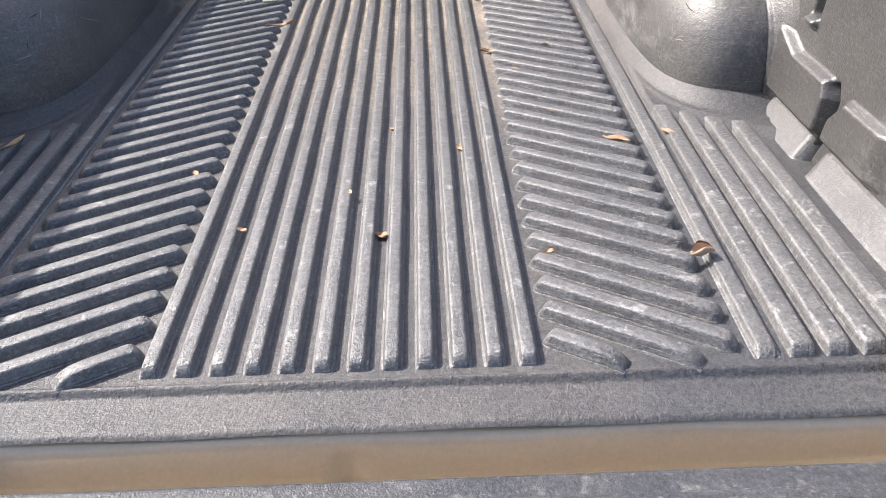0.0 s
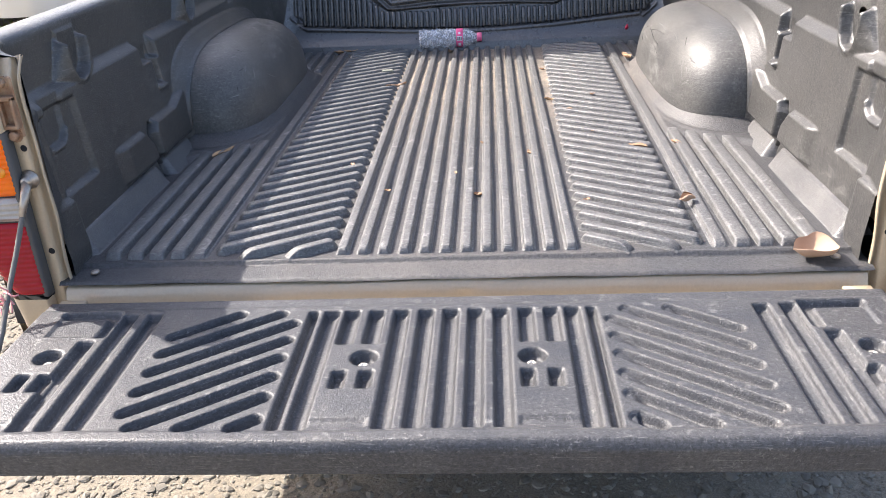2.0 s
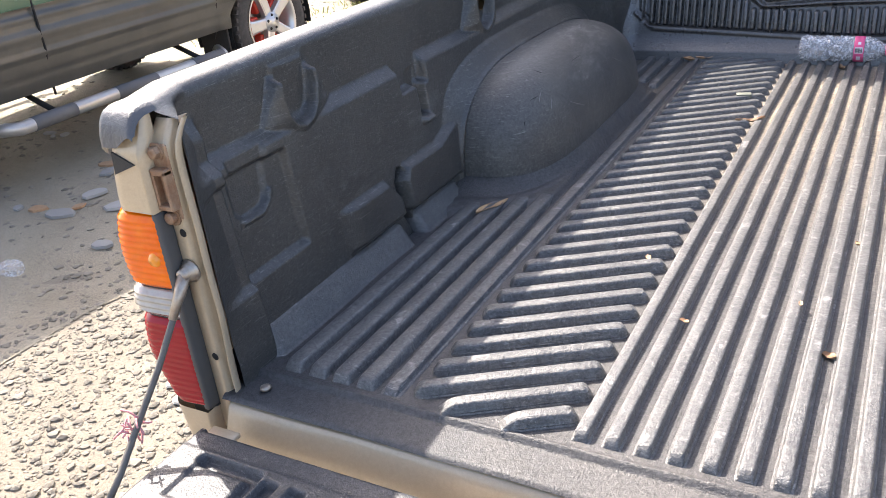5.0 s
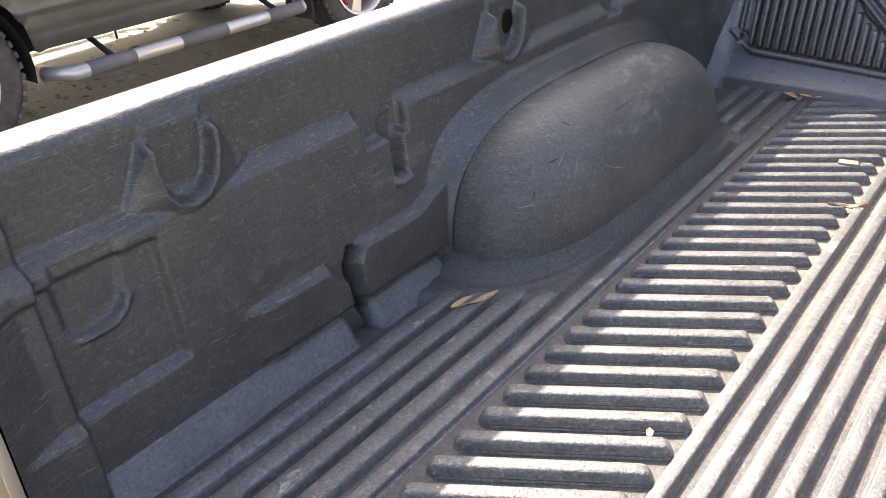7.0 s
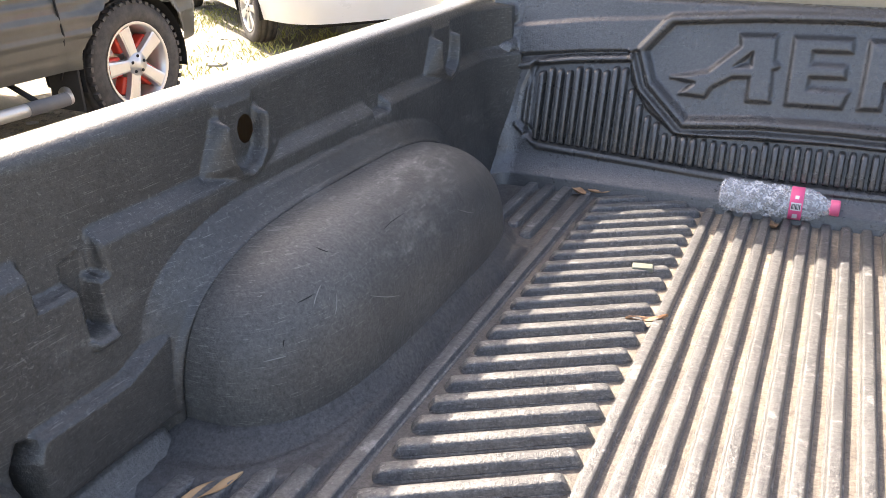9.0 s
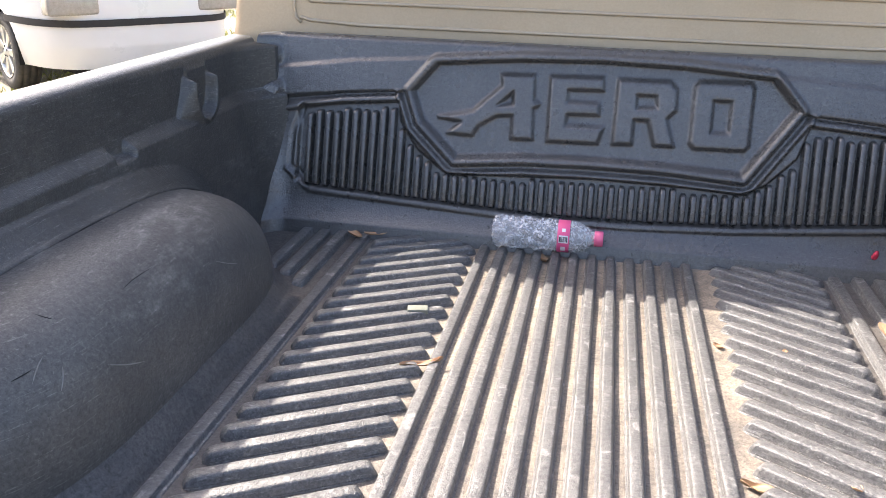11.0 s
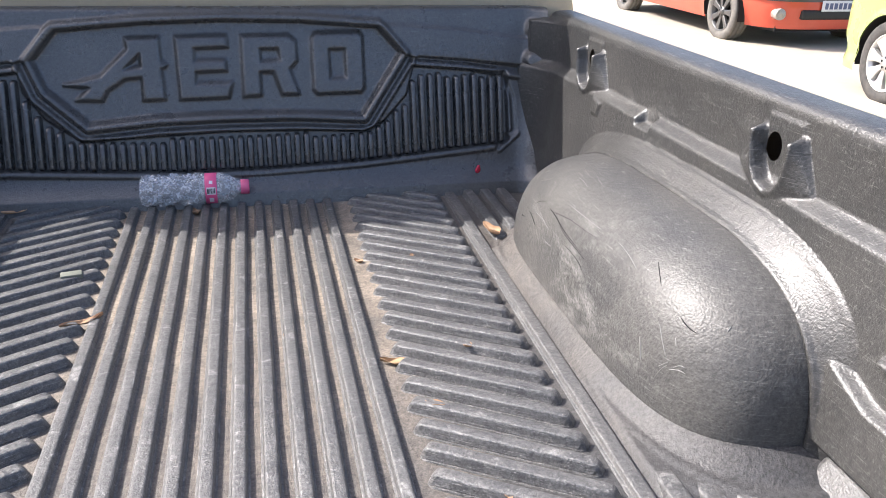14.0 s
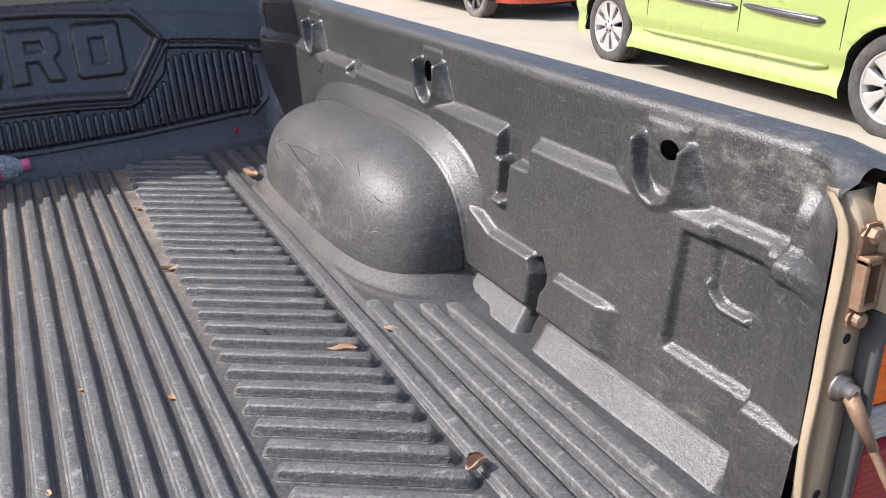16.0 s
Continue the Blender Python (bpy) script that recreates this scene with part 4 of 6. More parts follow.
def rail_cap(side):
    """Moulded cap that closes the rail over the tail post."""
    u = np.linspace(0, 1, 30)
    path = ((-0.052, 1.0495), (-0.062, 1.0495), (-0.072, 1.049), (-0.081, 1.046), (-0.088, 1.040), (-0.093, 1.031), (-0.0965, 1.020), (-0.098, 1.006))
    U, K = np.meshgrid(u, np.arange(len(path)), indexing="ij")
    Y = np.array([p[0] for p in path])[K]
    Z = np.array([p[1] for p in path])[K]
    X = 0.690 + 0.068 * U
    end = np.clip((U - 0.72) / 0.28, 0, 1) * (1 if side < 0 else 0.4)
    Z = Z - 0.018 * end ** 2 - 0.010 * np.clip((0.18 - U) / 0.18, 0, 1) ** 2 * (side < 0)
    Y = Y + 0.020 * end ** 2 * (K / 7.0)
    lift = np.clip((0.42 - U) / 0.42, 0, 1) * np.clip((K - 5) / 2, 0, 1) * 0.020
    sheet("rail_cap", X * side, Y, Z + lift, M_CAP if side < 0 else M_WALL, liner, "shiny grey rail cap" if side < 0 else "black rail end")


M_CAP = material("rail_cap", (0.06, 0.063, 0.07), 0.32, second=(0.11, 0.113, 0.12), scale=60, grain=1.0, grain_scale=240)

def move_in(objects, near, far):
    """Shifts parts of the left tail corner toward the bed: near by the post, far at the outer skin."""
    for ob in objects:
        for v in ob.data.vertices:
            f = min(1.0, max(0.0, (-v.co.x - 0.69) / 0.09))
            v.co.x += near * (1 - f) + far * f


for s_ in (-1, 1):
    before = set(bpy.data.objects)
    tail_post(s_)
    posts = set(bpy.data.objects) - before
    tail_light(s_)
    lamps = set(bpy.data.objects) - before - posts
    rail_cap(s_)
    if s_ < 0:
        move_in(posts, 0.011, 0.014)
        move_in(lamps, 0.016, 0.020)
        move_in(set(bpy.data.objects) - before - posts - lamps, 0.014, 0.012)

# stay cables of the tailgate
M_CABLE = material("cable_sheath", (0.10, 0.095, 0.085), 0.6, second=(0.20, 0.18, 0.15), scale=80, grain=0.5)
M_PINK = material("pink_string", (0.62, 0.22, 0.24), 0.9, second=(0.75, 0.45, 0.42), scale=90)


def stay(side):
    x0 = 0.676 if side > 0 else -0.666
    pts = [(x0, -0.088, 0.832), (x0 + 0.003 * side, -0.112, 0.80), (x0 + 0.008 * side, -0.150, 0.748), (x0 + 0.008 * side, -0.200, 0.700), (x0 + 0.004 * side, -0.245, 0.660), (x0 + 0.001 * side, -0.285, 0.632)]
    ob = part("stay_cable", tube(pts, 0.0042, 10), M_CABLE if side < 0 else M_RUST, truck, "stay cable of the tailgate")
    part("lug", tube([(x0, -0.084, 0.842), (x0 + 0.002 * side, -0.096, 0.822), (x0 + 0.004 * side, -0.116, 0.795)], [0.0085, 0.0075, 0.005], 8), M_STEEL if side < 0 else M_RUST, ob, "crimped lug")
    part("bolt", lathe([(-0.072, 0.0), (-0.072, 0.0155), (-0.075, 0.0155), (-0.0755, 0.0125), (-0.080, 0.0125), (-0.0805, 0.009), (-0.089, 0.0085), (-0.091, 0.006), (-0.091, 0.0)], 12, "y", (x0, 0, 0.842)), M_STEEL, ob)
    part("anchor", box(bmesh.new(), min(x0, x0 + 0.014 * side), max(x0, x0 + 0.014 * side), -0.305, -0.265, 0.615, 0.637, 0.004), M_STEEL, ob)
    if side < 0:
        rng = random.Random(4)
        kn = bmesh.new()
        c = Vector((x0 + 0.010 * side, -0.205, 0.697))
        for k in range(16):
            a = c + Vector((rng.uniform(-0.008, 0.008), rng.uniform(-0.008, 0.008), rng.uniform(-0.014, 0.014)))
            b = a + Vector((rng.uniform(-0.020, 0.020), rng.uniform(-0.014, 0.014), rng.uniform(-0.018, 0.012)))
            vs, fs = tube([a, (a + b) / 2 + Vector((0, 0, rng.uniform(-0.006, 0.006))), b], 0.0013, 5)
            vv = [kn.verts.new(v) for v in vs]
            for f in fs:
                kn.faces.new([vv[i] for i in f])
        tagged(part("string_knot", kn, M_PINK, ob, "frayed pink string knot"), kind="stuff")


stay(-1)
stay(1)

# sticker on the corner, bumper, hinge plates
part("sticker", ([(-0.686, -0.0965, 0.986), (-0.719, -0.0965, 1.000), (-0.722, -0.0965, 0.972), (-0.686, -0.0940, 0.986), (-0.719, -0.0940, 1.000), (-0.722, -0.0940, 0.972)],
                 [(0, 1, 2), (3, 5, 4), (0, 3, 4, 1), (1, 4, 5, 2), (2, 5, 3, 0)]), M_RUBBER, truck, "black triangular sticker", smooth=False)
bump = part("rear_bumper", box(bmesh.new(), -0.83, 0.83, -0.165, -0.02, 0.35, 0.50, 0.035, 4), M_GREYPL, truck, "grey plastic rear bumper")
for s_ in (-1, 1):
    part("hinge_plate", box(bmesh.new(), min(s_ * 0.640, s_ * 0.596), max(s_ * 0.640, s_ * 0.596), -0.150, -0.121, 0.642, 0.6495, 0.002, 1), M_BEIGE, truck, "worn hinge plate")
    part("liner_screw", lathe([(0.662, 0.0), (0.662, 0.008), (0.6655, 0.007), (0.6665, 0.004), (0.6665, 0.0)], 12, "z", (s_ * 0.612, -0.048, 0)), M_STEEL, liner)


# ---------------------------------------------------------------- wheels and cars
M_TYRE = material("tyre_rubber", (0.030, 0.030, 0.031), 0.85, second=(0.11, 0.10, 0.09), scale=18, amount=0.8, grain=0.5, grain_scale=200)
M_TYREDUST = material("dusty_tyre", (0.085, 0.08, 0.072), 0.9, second=(0.20, 0.188, 0.168), scale=10, amount=0.9, grain=0.5, grain_scale=200)
M_ALLOY = material("silver_alloy", (0.62, 0.61, 0.60), 0.32, 0.7, second=(0.50, 0.49, 0.47), scale=12, coat=0.4)
M_ALLOYD = material("dark_alloy", (0.10, 0.10, 0.10), 0.35, 0.6, second=(0.16, 0.155, 0.15), scale=20)
M_CALIPER = material("red_caliper", (0.55, 0.05, 0.03), 0.4)
M_WELL = material("wheel_well", (0.015, 0.015, 0.015), 0.95)


def open_ends(me):
    """Drops the two end caps of a turned body."""
    bm = bmesh.new()
    bm.from_mesh(me)
    bmesh.ops.delete(bm, geom=[f for f in bm.faces if len(f.verts) > 4], context="FACES_ONLY")
    bm.to_mesh(me)
    bm.free()
    return me


def wheel(parent, x, y, r, width, face, spokes, m_rim, m_tyre, wide=0.6, caliper=False):
    """A wheel on its axle along x; face is the side (+1 or -1) that looks out."""
    rr = r * 0.66
    w = width / 2
    o = lambda a: x + a * face
    tyre = part("wheel", lathe([(o(-w * 0.9), rr), (o(-w), r * 0.80), (o(-w * 0.9), r * 0.955), (o(-w * 0.6), r * 0.995), (o(-w * 0.58), r * 0.972), (o(-w * 0.5), r * 0.972), (o(-w * 0.48), r), (o(-w * 0.05), r), (o(-w * 0.03), r * 0.97),
                               (o(w * 0.05), r * 0.97), (o(w * 0.07), r), (o(w * 0.48), r), (o(w * 0.5), r * 0.972), (o(w * 0.58), r * 0.972), (o(w * 0.6), r * 0.995), (o(w * 0.9), r * 0.955), (o(w), r * 0.82), (o(w * 0.93), rr * 1.03), (o(w * 0.8), rr)], 48, "x", (0, y, r)), m_tyre, parent, "tyre on an alloy rim")
    tyre.data = open_ends(tyre.data)
    lugs = bmesh.new()
    for k in range(44 if caliper else 0):
        a = 2 * math.pi * k / 44
        for sgn in (-1, 1):
            m4 = Matrix.Translation((x + sgn * w * 0.78, y, r)) @ Matrix.Rotation(a + (0.05 if sgn > 0 else 0), 4, "X") @ Matrix.Translation((0, 0, r * 0.972))
            res = bmesh.ops.create_cube(lugs, size=1.0, matrix=m4 @ Matrix.Diagonal((w * 0.36, r * 0.075, r * 0.05, 1)))
    if caliper:
        tagged(part("tread", lugs, m_tyre, tyre, smooth=False), kind="stuff")
    rim = part("rim", lathe([(o(w * 0.96), rr * 1.02), (o(w * 0.97), rr * 0.985), (o(w * 0.90), rr * 0.94), (o(w * 0.3), rr * 0.86), (o(-w * 0.6), rr * 0.86)], 40, "x", (0, y, r))[0:1] +
               (lathe([(o(w * 0.96), rr * 1.02), (o(w * 0.97), rr * 0.985), (o(w * 0.90), rr * 0.94), (o(w * 0.3), rr * 0.86), (o(-w * 0.6), rr * 0.86)], 40, "x", (0, y, r))[1][:-2],), m_rim, tyre)
    part("brake_disc", lathe([(o(w * 0.05), 0.01), (o(w * 0.05), rr * 0.66), (o(0), rr * 0.66), (o(-w * 0.4), rr * 0.85), (o(-w * 0.5), 0.01)], 30, "x", (0, y, r)), M_STEEL if caliper else M_WELL, tyre)
    if caliper:
        for k in (0.3, 1.6, 2.8, 4.1, 5.3):
            cal = bmesh.new()
            box(cal, min(o(-0.02), o(w * 0.52)), max(o(-0.02), o(w * 0.52)), -rr * 0.24, rr * 0.24, rr * 0.36, rr * 0.80, 0.01)
            bmesh.ops.transform(cal, matrix=Matrix.Translation((0, y, r)) @ Matrix.Rotation(k, 4, "X"), verts=cal.verts)
            part("caliper", cal, M_CALIPER, tyre, "red painted brake part")
    for k in range(spokes):
        a = 2 * math.pi * (k + 0.25) / spokes
        sp = bmesh.new()
        rows = []
        for f, ww, dp in ((0.14, 0.16, 0.86), (0.35, 0.16, 0.88), (0.62, 0.16 + 0.07 * wide, 0.90), (0.93, 0.16 + 0.22 * wide, 0.92)):
            hw = rr * ww * (5.0 / spokes) ** 0.7 * 0.9
            rows.append([sp.verts.new((o(w * (dp - 0.34)), -hw * 1.05, rr * f)), sp.verts.new((o(w * (dp - 0.04)), -hw, rr * f)), sp.verts.new((o(w * dp), -hw * 0.7, rr * f)),
                         sp.verts.new((o(w * dp), hw * 0.7, rr * f)), sp.verts.new((o(w * (dp - 0.04)), hw, rr * f)), sp.verts.new((o(w * (dp - 0.34)), hw * 1.05, rr * f))])
        for p, q in zip(rows, rows[1:]):
            for j in range(5):
                sp.faces.new((p[j], p[j + 1], q[j + 1], q[j]))
        bmesh.ops.recalc_face_normals(sp, faces=sp.faces)
        bmesh.ops.transform(sp, matrix=Matrix.Translation((0, y, r)) @ Matrix.Rotation(a, 4, "X"), verts=sp.verts)
        part("spoke", sp, m_rim, tyre, smooth=False)
    hub = bmesh.new()
    vs, fs = lathe([(o(w * 0.5), rr * 0.30), (o(w * 0.90), rr * 0.28), (o(w * 0.92), rr * 0.14), (o(w * 0.98), rr * 0.12), (o(w * 0.99), 0.002)], 24, "x", (0, y, r))
    vv = [hub.verts.new(v) for v in vs]
    for f in fs:
        hub.faces.new([vv[i] for i in f])
    part("hub", hub, m_rim, tyre)
    for k in range(5):
        a = 2 * math.pi * k / 5 + 0.3
        part("nut", lathe([(o(w * 0.86), 0.0), (o(w * 0.86), 0.010), (o(w * 0.95), 0.009), (o(w * 0.95), 0.0)], 6, "x", (0, y + rr * 0.20 * math.cos(a), r + rr * 0.20 * math.sin(a))), M_WELL, tyre, smooth=False)
    return tyre


def shell(car, L, W, zb, belt, wb, shift, r, mat, power=5.0, flare=0.0, sections=None, arch=1.13, label=""):
    """One half of the lower body after the other: round the ends, with wheel openings."""
    for side in (-1, 1):
        t = np.linspace(-math.pi / 2, math.pi / 2, 171)
        t = np.sign(t) * (np.abs(t) / (math.pi / 2)) ** 1.0 * math.pi / 2
        v = np.linspace(0, 1, 46)
        T, V = np.meshgrid(t, v, indexing="ij")
        e = 2.0 / power
        Y = shift + L / 2 * np.sign(np.sin(T)) * np.abs(np.sin(T)) ** e
        X = W / 2 * np.abs(np.cos(T)) ** e
        # even steps along the length
        Zt = belt(Y)
        Z = zb + (Zt - zb) * V
        f = sections(Z) if sections else 1.0 - 0.05 * np.clip((0.45 - Z) / 0.25, 0, 1) ** 2 - 0.03 * np.clip((Z - 0.75) / 0.25, 0, 1) ** 2
        endf = 1.0 - 0.012 * np.clip((Z - 0.6) / 0.3, 0, 1) ** 2 - 0.02 * np.clip((0.4 - Z) / 0.2, 0, 1)
        X = X * f
        Y = shift + (Y - shift) * endf
        gone = np.zeros(X.shape, bool)
        for yc in (-wb / 2, wb / 2):
            dd = np.hypot(Y - yc, Z - r)
            k = (dd < r * arch) & (X > W * 0.30)
            a = np.arctan2(Z - r, Y - yc)
            Y = np.where(k, yc + r * arch * np.cos(a), Y)
            Z = np.where(k, r + r * arch * np.sin(a), Z)
            gone |= k
            near = np.clip(1 - np.abs(dd - r * arch) / 0.05, 0, 1)
            X = X + flare * near * (X > W * 0.3)
        sheet("body_side", X * side, Y, Z, mat, car, label, gone)


def upper(car, W, L, shift, belt, roof_z, y_front, y_back, m_paint, m_glass):
    """Bonnet and deck, glasshouse and roof."""
    y = np.linspace(shift - L / 2 * 0.985, shift + L / 2 * 0.985, 60)
    u = np.linspace(-1, 1, 25)
    Y, U = np.meshgrid(y, u, indexing="ij")
    half = W / 2 * 0.965 * (1 - np.abs((Y - shift) / (L / 2)) ** 5.0) ** 0.2
    Z = belt(Y) + 0.035 * (1 - U ** 2) - 0.004
    sheet("deck", U * half, Y, Z, m_paint, car, "")
    zb = 0.5 * (belt(np.array([y_front]))[0] + belt(np.array([y_back]))[0])
    rings = []
    for z, k, f, b in ((zb - 0.02, 0.93, y_front, y_back), (zb + 0.02, 0.925, y_front - 0.03, y_back + 0.02), (roof_z - 0.08, 0.76, y_front - 0.62, y_back + 0.22), (roof_z, 0.62, y_front - 0.85, y_back + 0.38)):
        rings.append((z, W / 2 * k, f, b))
    gl = bmesh.new()
    rows = []
    for z, hx, f, b in rings[:3]:
        rows.append([gl.verts.new(p) for p in ((-hx, b, z), (hx, b, z), (hx, f, z), (-hx, f, z))])
    for p, q in zip(rows, rows[1:]):
        for j in range(4):
            gl.faces.new((p[j], p[(j + 1) % 4], q[(j + 1) % 4], q[j]))
    part("window", gl, m_glass, car, "dark window glass", smooth=False)
    rf = bmesh.new()
    rows = []
    for z, hx, f, b in (rings[2], (rings[3][0] - 0.02, rings[3][1] * 1.1, rings[3][2] + 0.1, rings[3][3] - 0.06), rings[3]):
        rows.append([rf.verts.new(p) for p in ((-hx, b, z), (hx, b, z), (hx, f, z), (-hx, f, z))])
    for p, q in zip(rows, rows[1:]):
        for j in range(4):
            rf.faces.new((p[j], p[(j + 1) % 4], q[(j + 1) % 4], q[j]))
    rf.faces.new(rows[-1])
    part("roof", rf, m_paint, car, "")
    for sx in (-1, 1):
        for k in (0, 1):
            a, b = rings[1], rings[2]
            part("pillar", tube([(sx * a[1], a[2 + k], a[0]), (sx * b[1], b[2 + k], b[0])], 0.035, 8), m_paint, car)
        ym = 0.5 * (rings[1][2] + rings[1][3]) - 0.1
        part("pillar", tube([(sx * rings[1][1], ym, rings[1][0]), (sx * rings[2][1], ym, rings[2][0])], 0.03, 8), m_paint, car)


def underbody(car, W, L, shift, z0, z1, wb, r):
    b = box(bmesh.new(), -W / 2 * 0.66, W / 2 * 0.66, shift - L / 2 * 0.93, shift + L / 2 * 0.93, z0, z1)
    part("underbody", b, M_WELL, car, "", smooth=False)
    for yc in (-wb / 2, wb / 2):
        for sx in (-1, 1):
            q = lathe([(sx * W * 0.31, r * 1.13), (sx * W * 0.485, r * 1.14)], 32, "x", (0, yc, r))
            fs = [f for f in q[1][:-2] if sum(q[0][i][2] for i in f) / len(f) > r * 0.80]
            part("wheel_well", (q[0], fs), M_WELL, car)


M_GLASS = material("dark_glass", (0.012, 0.015, 0.016), 0.06, coat=0.6, spec=0.8)


def car_wheels(car, W, wb, r, width, spokes, m_rim, m_tyre, wide, caliper=False):
    for yc in (-wb / 2, wb / 2):
        for sx in (-1, 1):
            wheel(car, sx * (W / 2 - width / 2 - 0.02), yc, r, width, sx, spokes, m_rim, m_tyre, wide, caliper)


def seam(car, pts, m=None, r=0.006):
    part("door_seam", tube(pts, r, 6), m or M_WELL, car)


def side_x(W, f, y, shift, L, power=5.0):
    return W / 2 * f * (1 - abs((y - shift) / (L / 2)) ** power) ** (1 / power)


# the off-road car with grey cladding, parked beside the truck
M_CLAD = material("grey_cladding", (0.040, 0.042, 0.040), 0.42, 0.2, second=(0.075, 0.077, 0.073), scale=4, coat=0.3)
add_dust(M_CLAD, (0.26, 0.235, 0.19), 0.0, 0.16, 3.0, speckle=0.08)
M_DKGREEN = material("dark_green_paint", (0.02, 0.10, 0.075), 0.25, 0.3, coat=0.8)
M_STEP = material("brushed_step_tube", (0.55, 0.53, 0.50), 0.4, 0.6, second=(0.40, 0.38, 0.36), scale=20)
M_STEPD = material("dark_step_pad", (0.10, 0.10, 0.105), 0.6, second=(0.16, 0.16, 0.16), scale=20)


def off_road_car():
    W, L, wb, sh, r = 1.70, 3.94, 2.48, 0.06, 0.345
    car = thing("off_road_car", "dark green off-road car with grey cladding and a step tube", "car", at=(-4.36, 2.29, 0), turn=0)
    belt = lambda y: 0.98 + 0 * y - 0.05 * np.clip((y - 1.0) / 0.9, 0, 1) ** 2

    def sect(z):
        ribs = 0.008 * ((np.abs(z - 0.66) < 0.022) | (np.abs(z - 0.575) < 0.016) | (np.abs(z - 0.735) < 0.012))
        return 0.985 + 0.02 * np.clip(1 - np.abs(z - 0.62) / 0.14, 0, 1) ** 0.5 - 0.07 * np.clip((0.46 - z) / 0.18, 0, 1) ** 1.3 - 0.03 * np.clip((z - 0.8) / 0.2, 0, 1) ** 2 + ribs
    shell(car, L, W, 0.40, belt, wb, sh, r, M_CLAD, 5.5, 0.035, sect, 1.20, "grey ribbed cladding")
    # green band over the cladding
    for side in (-1, 1):
        y, z = np.meshgrid(np.linspace(-1.6, 1.62, 60), np.linspace(0.785, 0.985, 10), indexing="ij")
        x = side * (side_x(W, 1.0, 0, 0, 9) * (0.990 - 0.03 * np.clip((z - 0.8) / 0.2, 0, 1) ** 2) * (1 - np.abs((y - sh) / (L / 2)) ** 5.5) ** (1 / 5.5) + 0.012)
        sheet("upper_panel", x, y, z, M_DKGREEN, car, "dark green painted panel")
        xs = W / 2 * 0.985
        seam(car, [(side * xs * 0.955, 0.72, 0.36), (side * xs * 0.985, 0.74, 0.46), (side * (xs + 0.016), 0.74, 0.58), (side * (xs + 0.016), 0.72, 0.76), (side * (xs + 0.004), 0.70, 0.97)])
        seam(car, [(side * xs * 0.955, -0.42, 0.36), (side * xs * 0.985, -0.44, 0.46), (side * (xs + 0.016), -0.44, 0.58), (side * (xs + 0.016), -0.44, 0.76), (side * (xs + 0.004), -0.44, 0.97)])
        xt = side * (W / 2 + 0.055)
        st = part("step_tube", tube([(xt - side * 0.12, -0.80, 0.29), (xt, -0.72, 0.29), (xt, 0.66, 0.29), (xt - side * 0.12, 0.74, 0.29)], 0.032, 14), M_STEP, car, "silver step tube")
        for a, b in ((-0.66, -0.42), (-0.16, 0.12), (0.40, 0.64)):
            part("step_pad", tube([(xt, a, 0.290), (xt, b, 0.290)], 0.035, 14), M_STEPD, st, "dark sleeve")
        for yy in (-0.5, 0.5):
            part("step_bracket", tube([(xt, yy, 0.29), (side * 0.62, yy, 0.40)], 0.014, 8), M_WELL, st)
        for yy in (0.80, -1.68):
            part("mud_flap", box(bmesh.new(), side * 0.70 - 0.11, side * 0.70 + 0.11, yy + 0.02, yy + 0.035, 0.17, 0.46, 0.004), M_RUBBER, car, "black mud flap")
        part("side_marker", box(bmesh.new(), side * 0.80 - 0.02, side * 0.80 + 0.02, 1.60, 1.70, 0.66, 0.74, 0.01), M_AMBER, car, "amber side marker")
    upper(car, W, L, sh, belt, 1.66, 0.95, -1.65, M_DKGREEN, M_GLASS)
    underbody(car, W, L, sh, 0.34, 0.6, wb, r)
    car_wheels(car, W, wb, r, 0.225, 5, M_ALLOY, M_TYRE, 0.22, True)


off_road_car()

# the white car beyond it
M_WHITE = material("white_paint", (0.78, 0.77, 0.75), 0.3, second=(0.70, 0.68, 0.64), scale=3, coat=0.6)


def white_car():
    W, L, wb, sh, r = 1.68, 4.25, 2.55, 0.05, 0.30
    car = thing("white_car", "white saloon car with a dark bumper strip, parked on dry grass", "car", at=(-5.10, 7.30, 0), turn=-127)
    belt = lambda y: 0.88 + 0 * y
    shell(car, L, W, 0.24, belt, wb, sh, r, M_WHITE, 5.0, 0.01, None, 1.15, "white painted body")
    for side in (-1, 1):
        t = np.linspace(-math.pi / 2, math.pi / 2, 60)
        T, V = np.meshgrid(t, np.linspace(0, 1, 6), indexing="ij")
        Y = sh + (L / 2 + 0.012) * np.sign(np.sin(T)) * np.abs(np.sin(T)) ** 0.4
        X = (W / 2 + 0.012) * np.abs(np.cos(T)) ** 0.4
        sheet("bumper_strip", X * side, Y, 0.545 + 0.05 * V, M_RUBBER, car, "dark rubber strip", (np.hypot(Y - wb / 2, 0.57 - r) < 0.36) | (np.hypot(Y + wb / 2, 0.57 - r) < 0.36))
        part("head_lamp", box(bmesh.new(), side * 0.56 - 0.18, side * 0.56 + 0.18, L / 2 - 0.11, L / 2 + 0.045, 0.63, 0.76, 0.02), M_CLEARL, car, "clear head lamp")
    upper(car, W, L, sh, belt, 1.42, 0.80, -1.30, M_WHITE, M_GLASS)
    underbody(car, W, L, sh, 0.20, 0.6, wb, r)
    car_wheels(car, W, wb, r, 0.19, 7, M_ALLOY, M_TYRE, 0.5)


white_car()

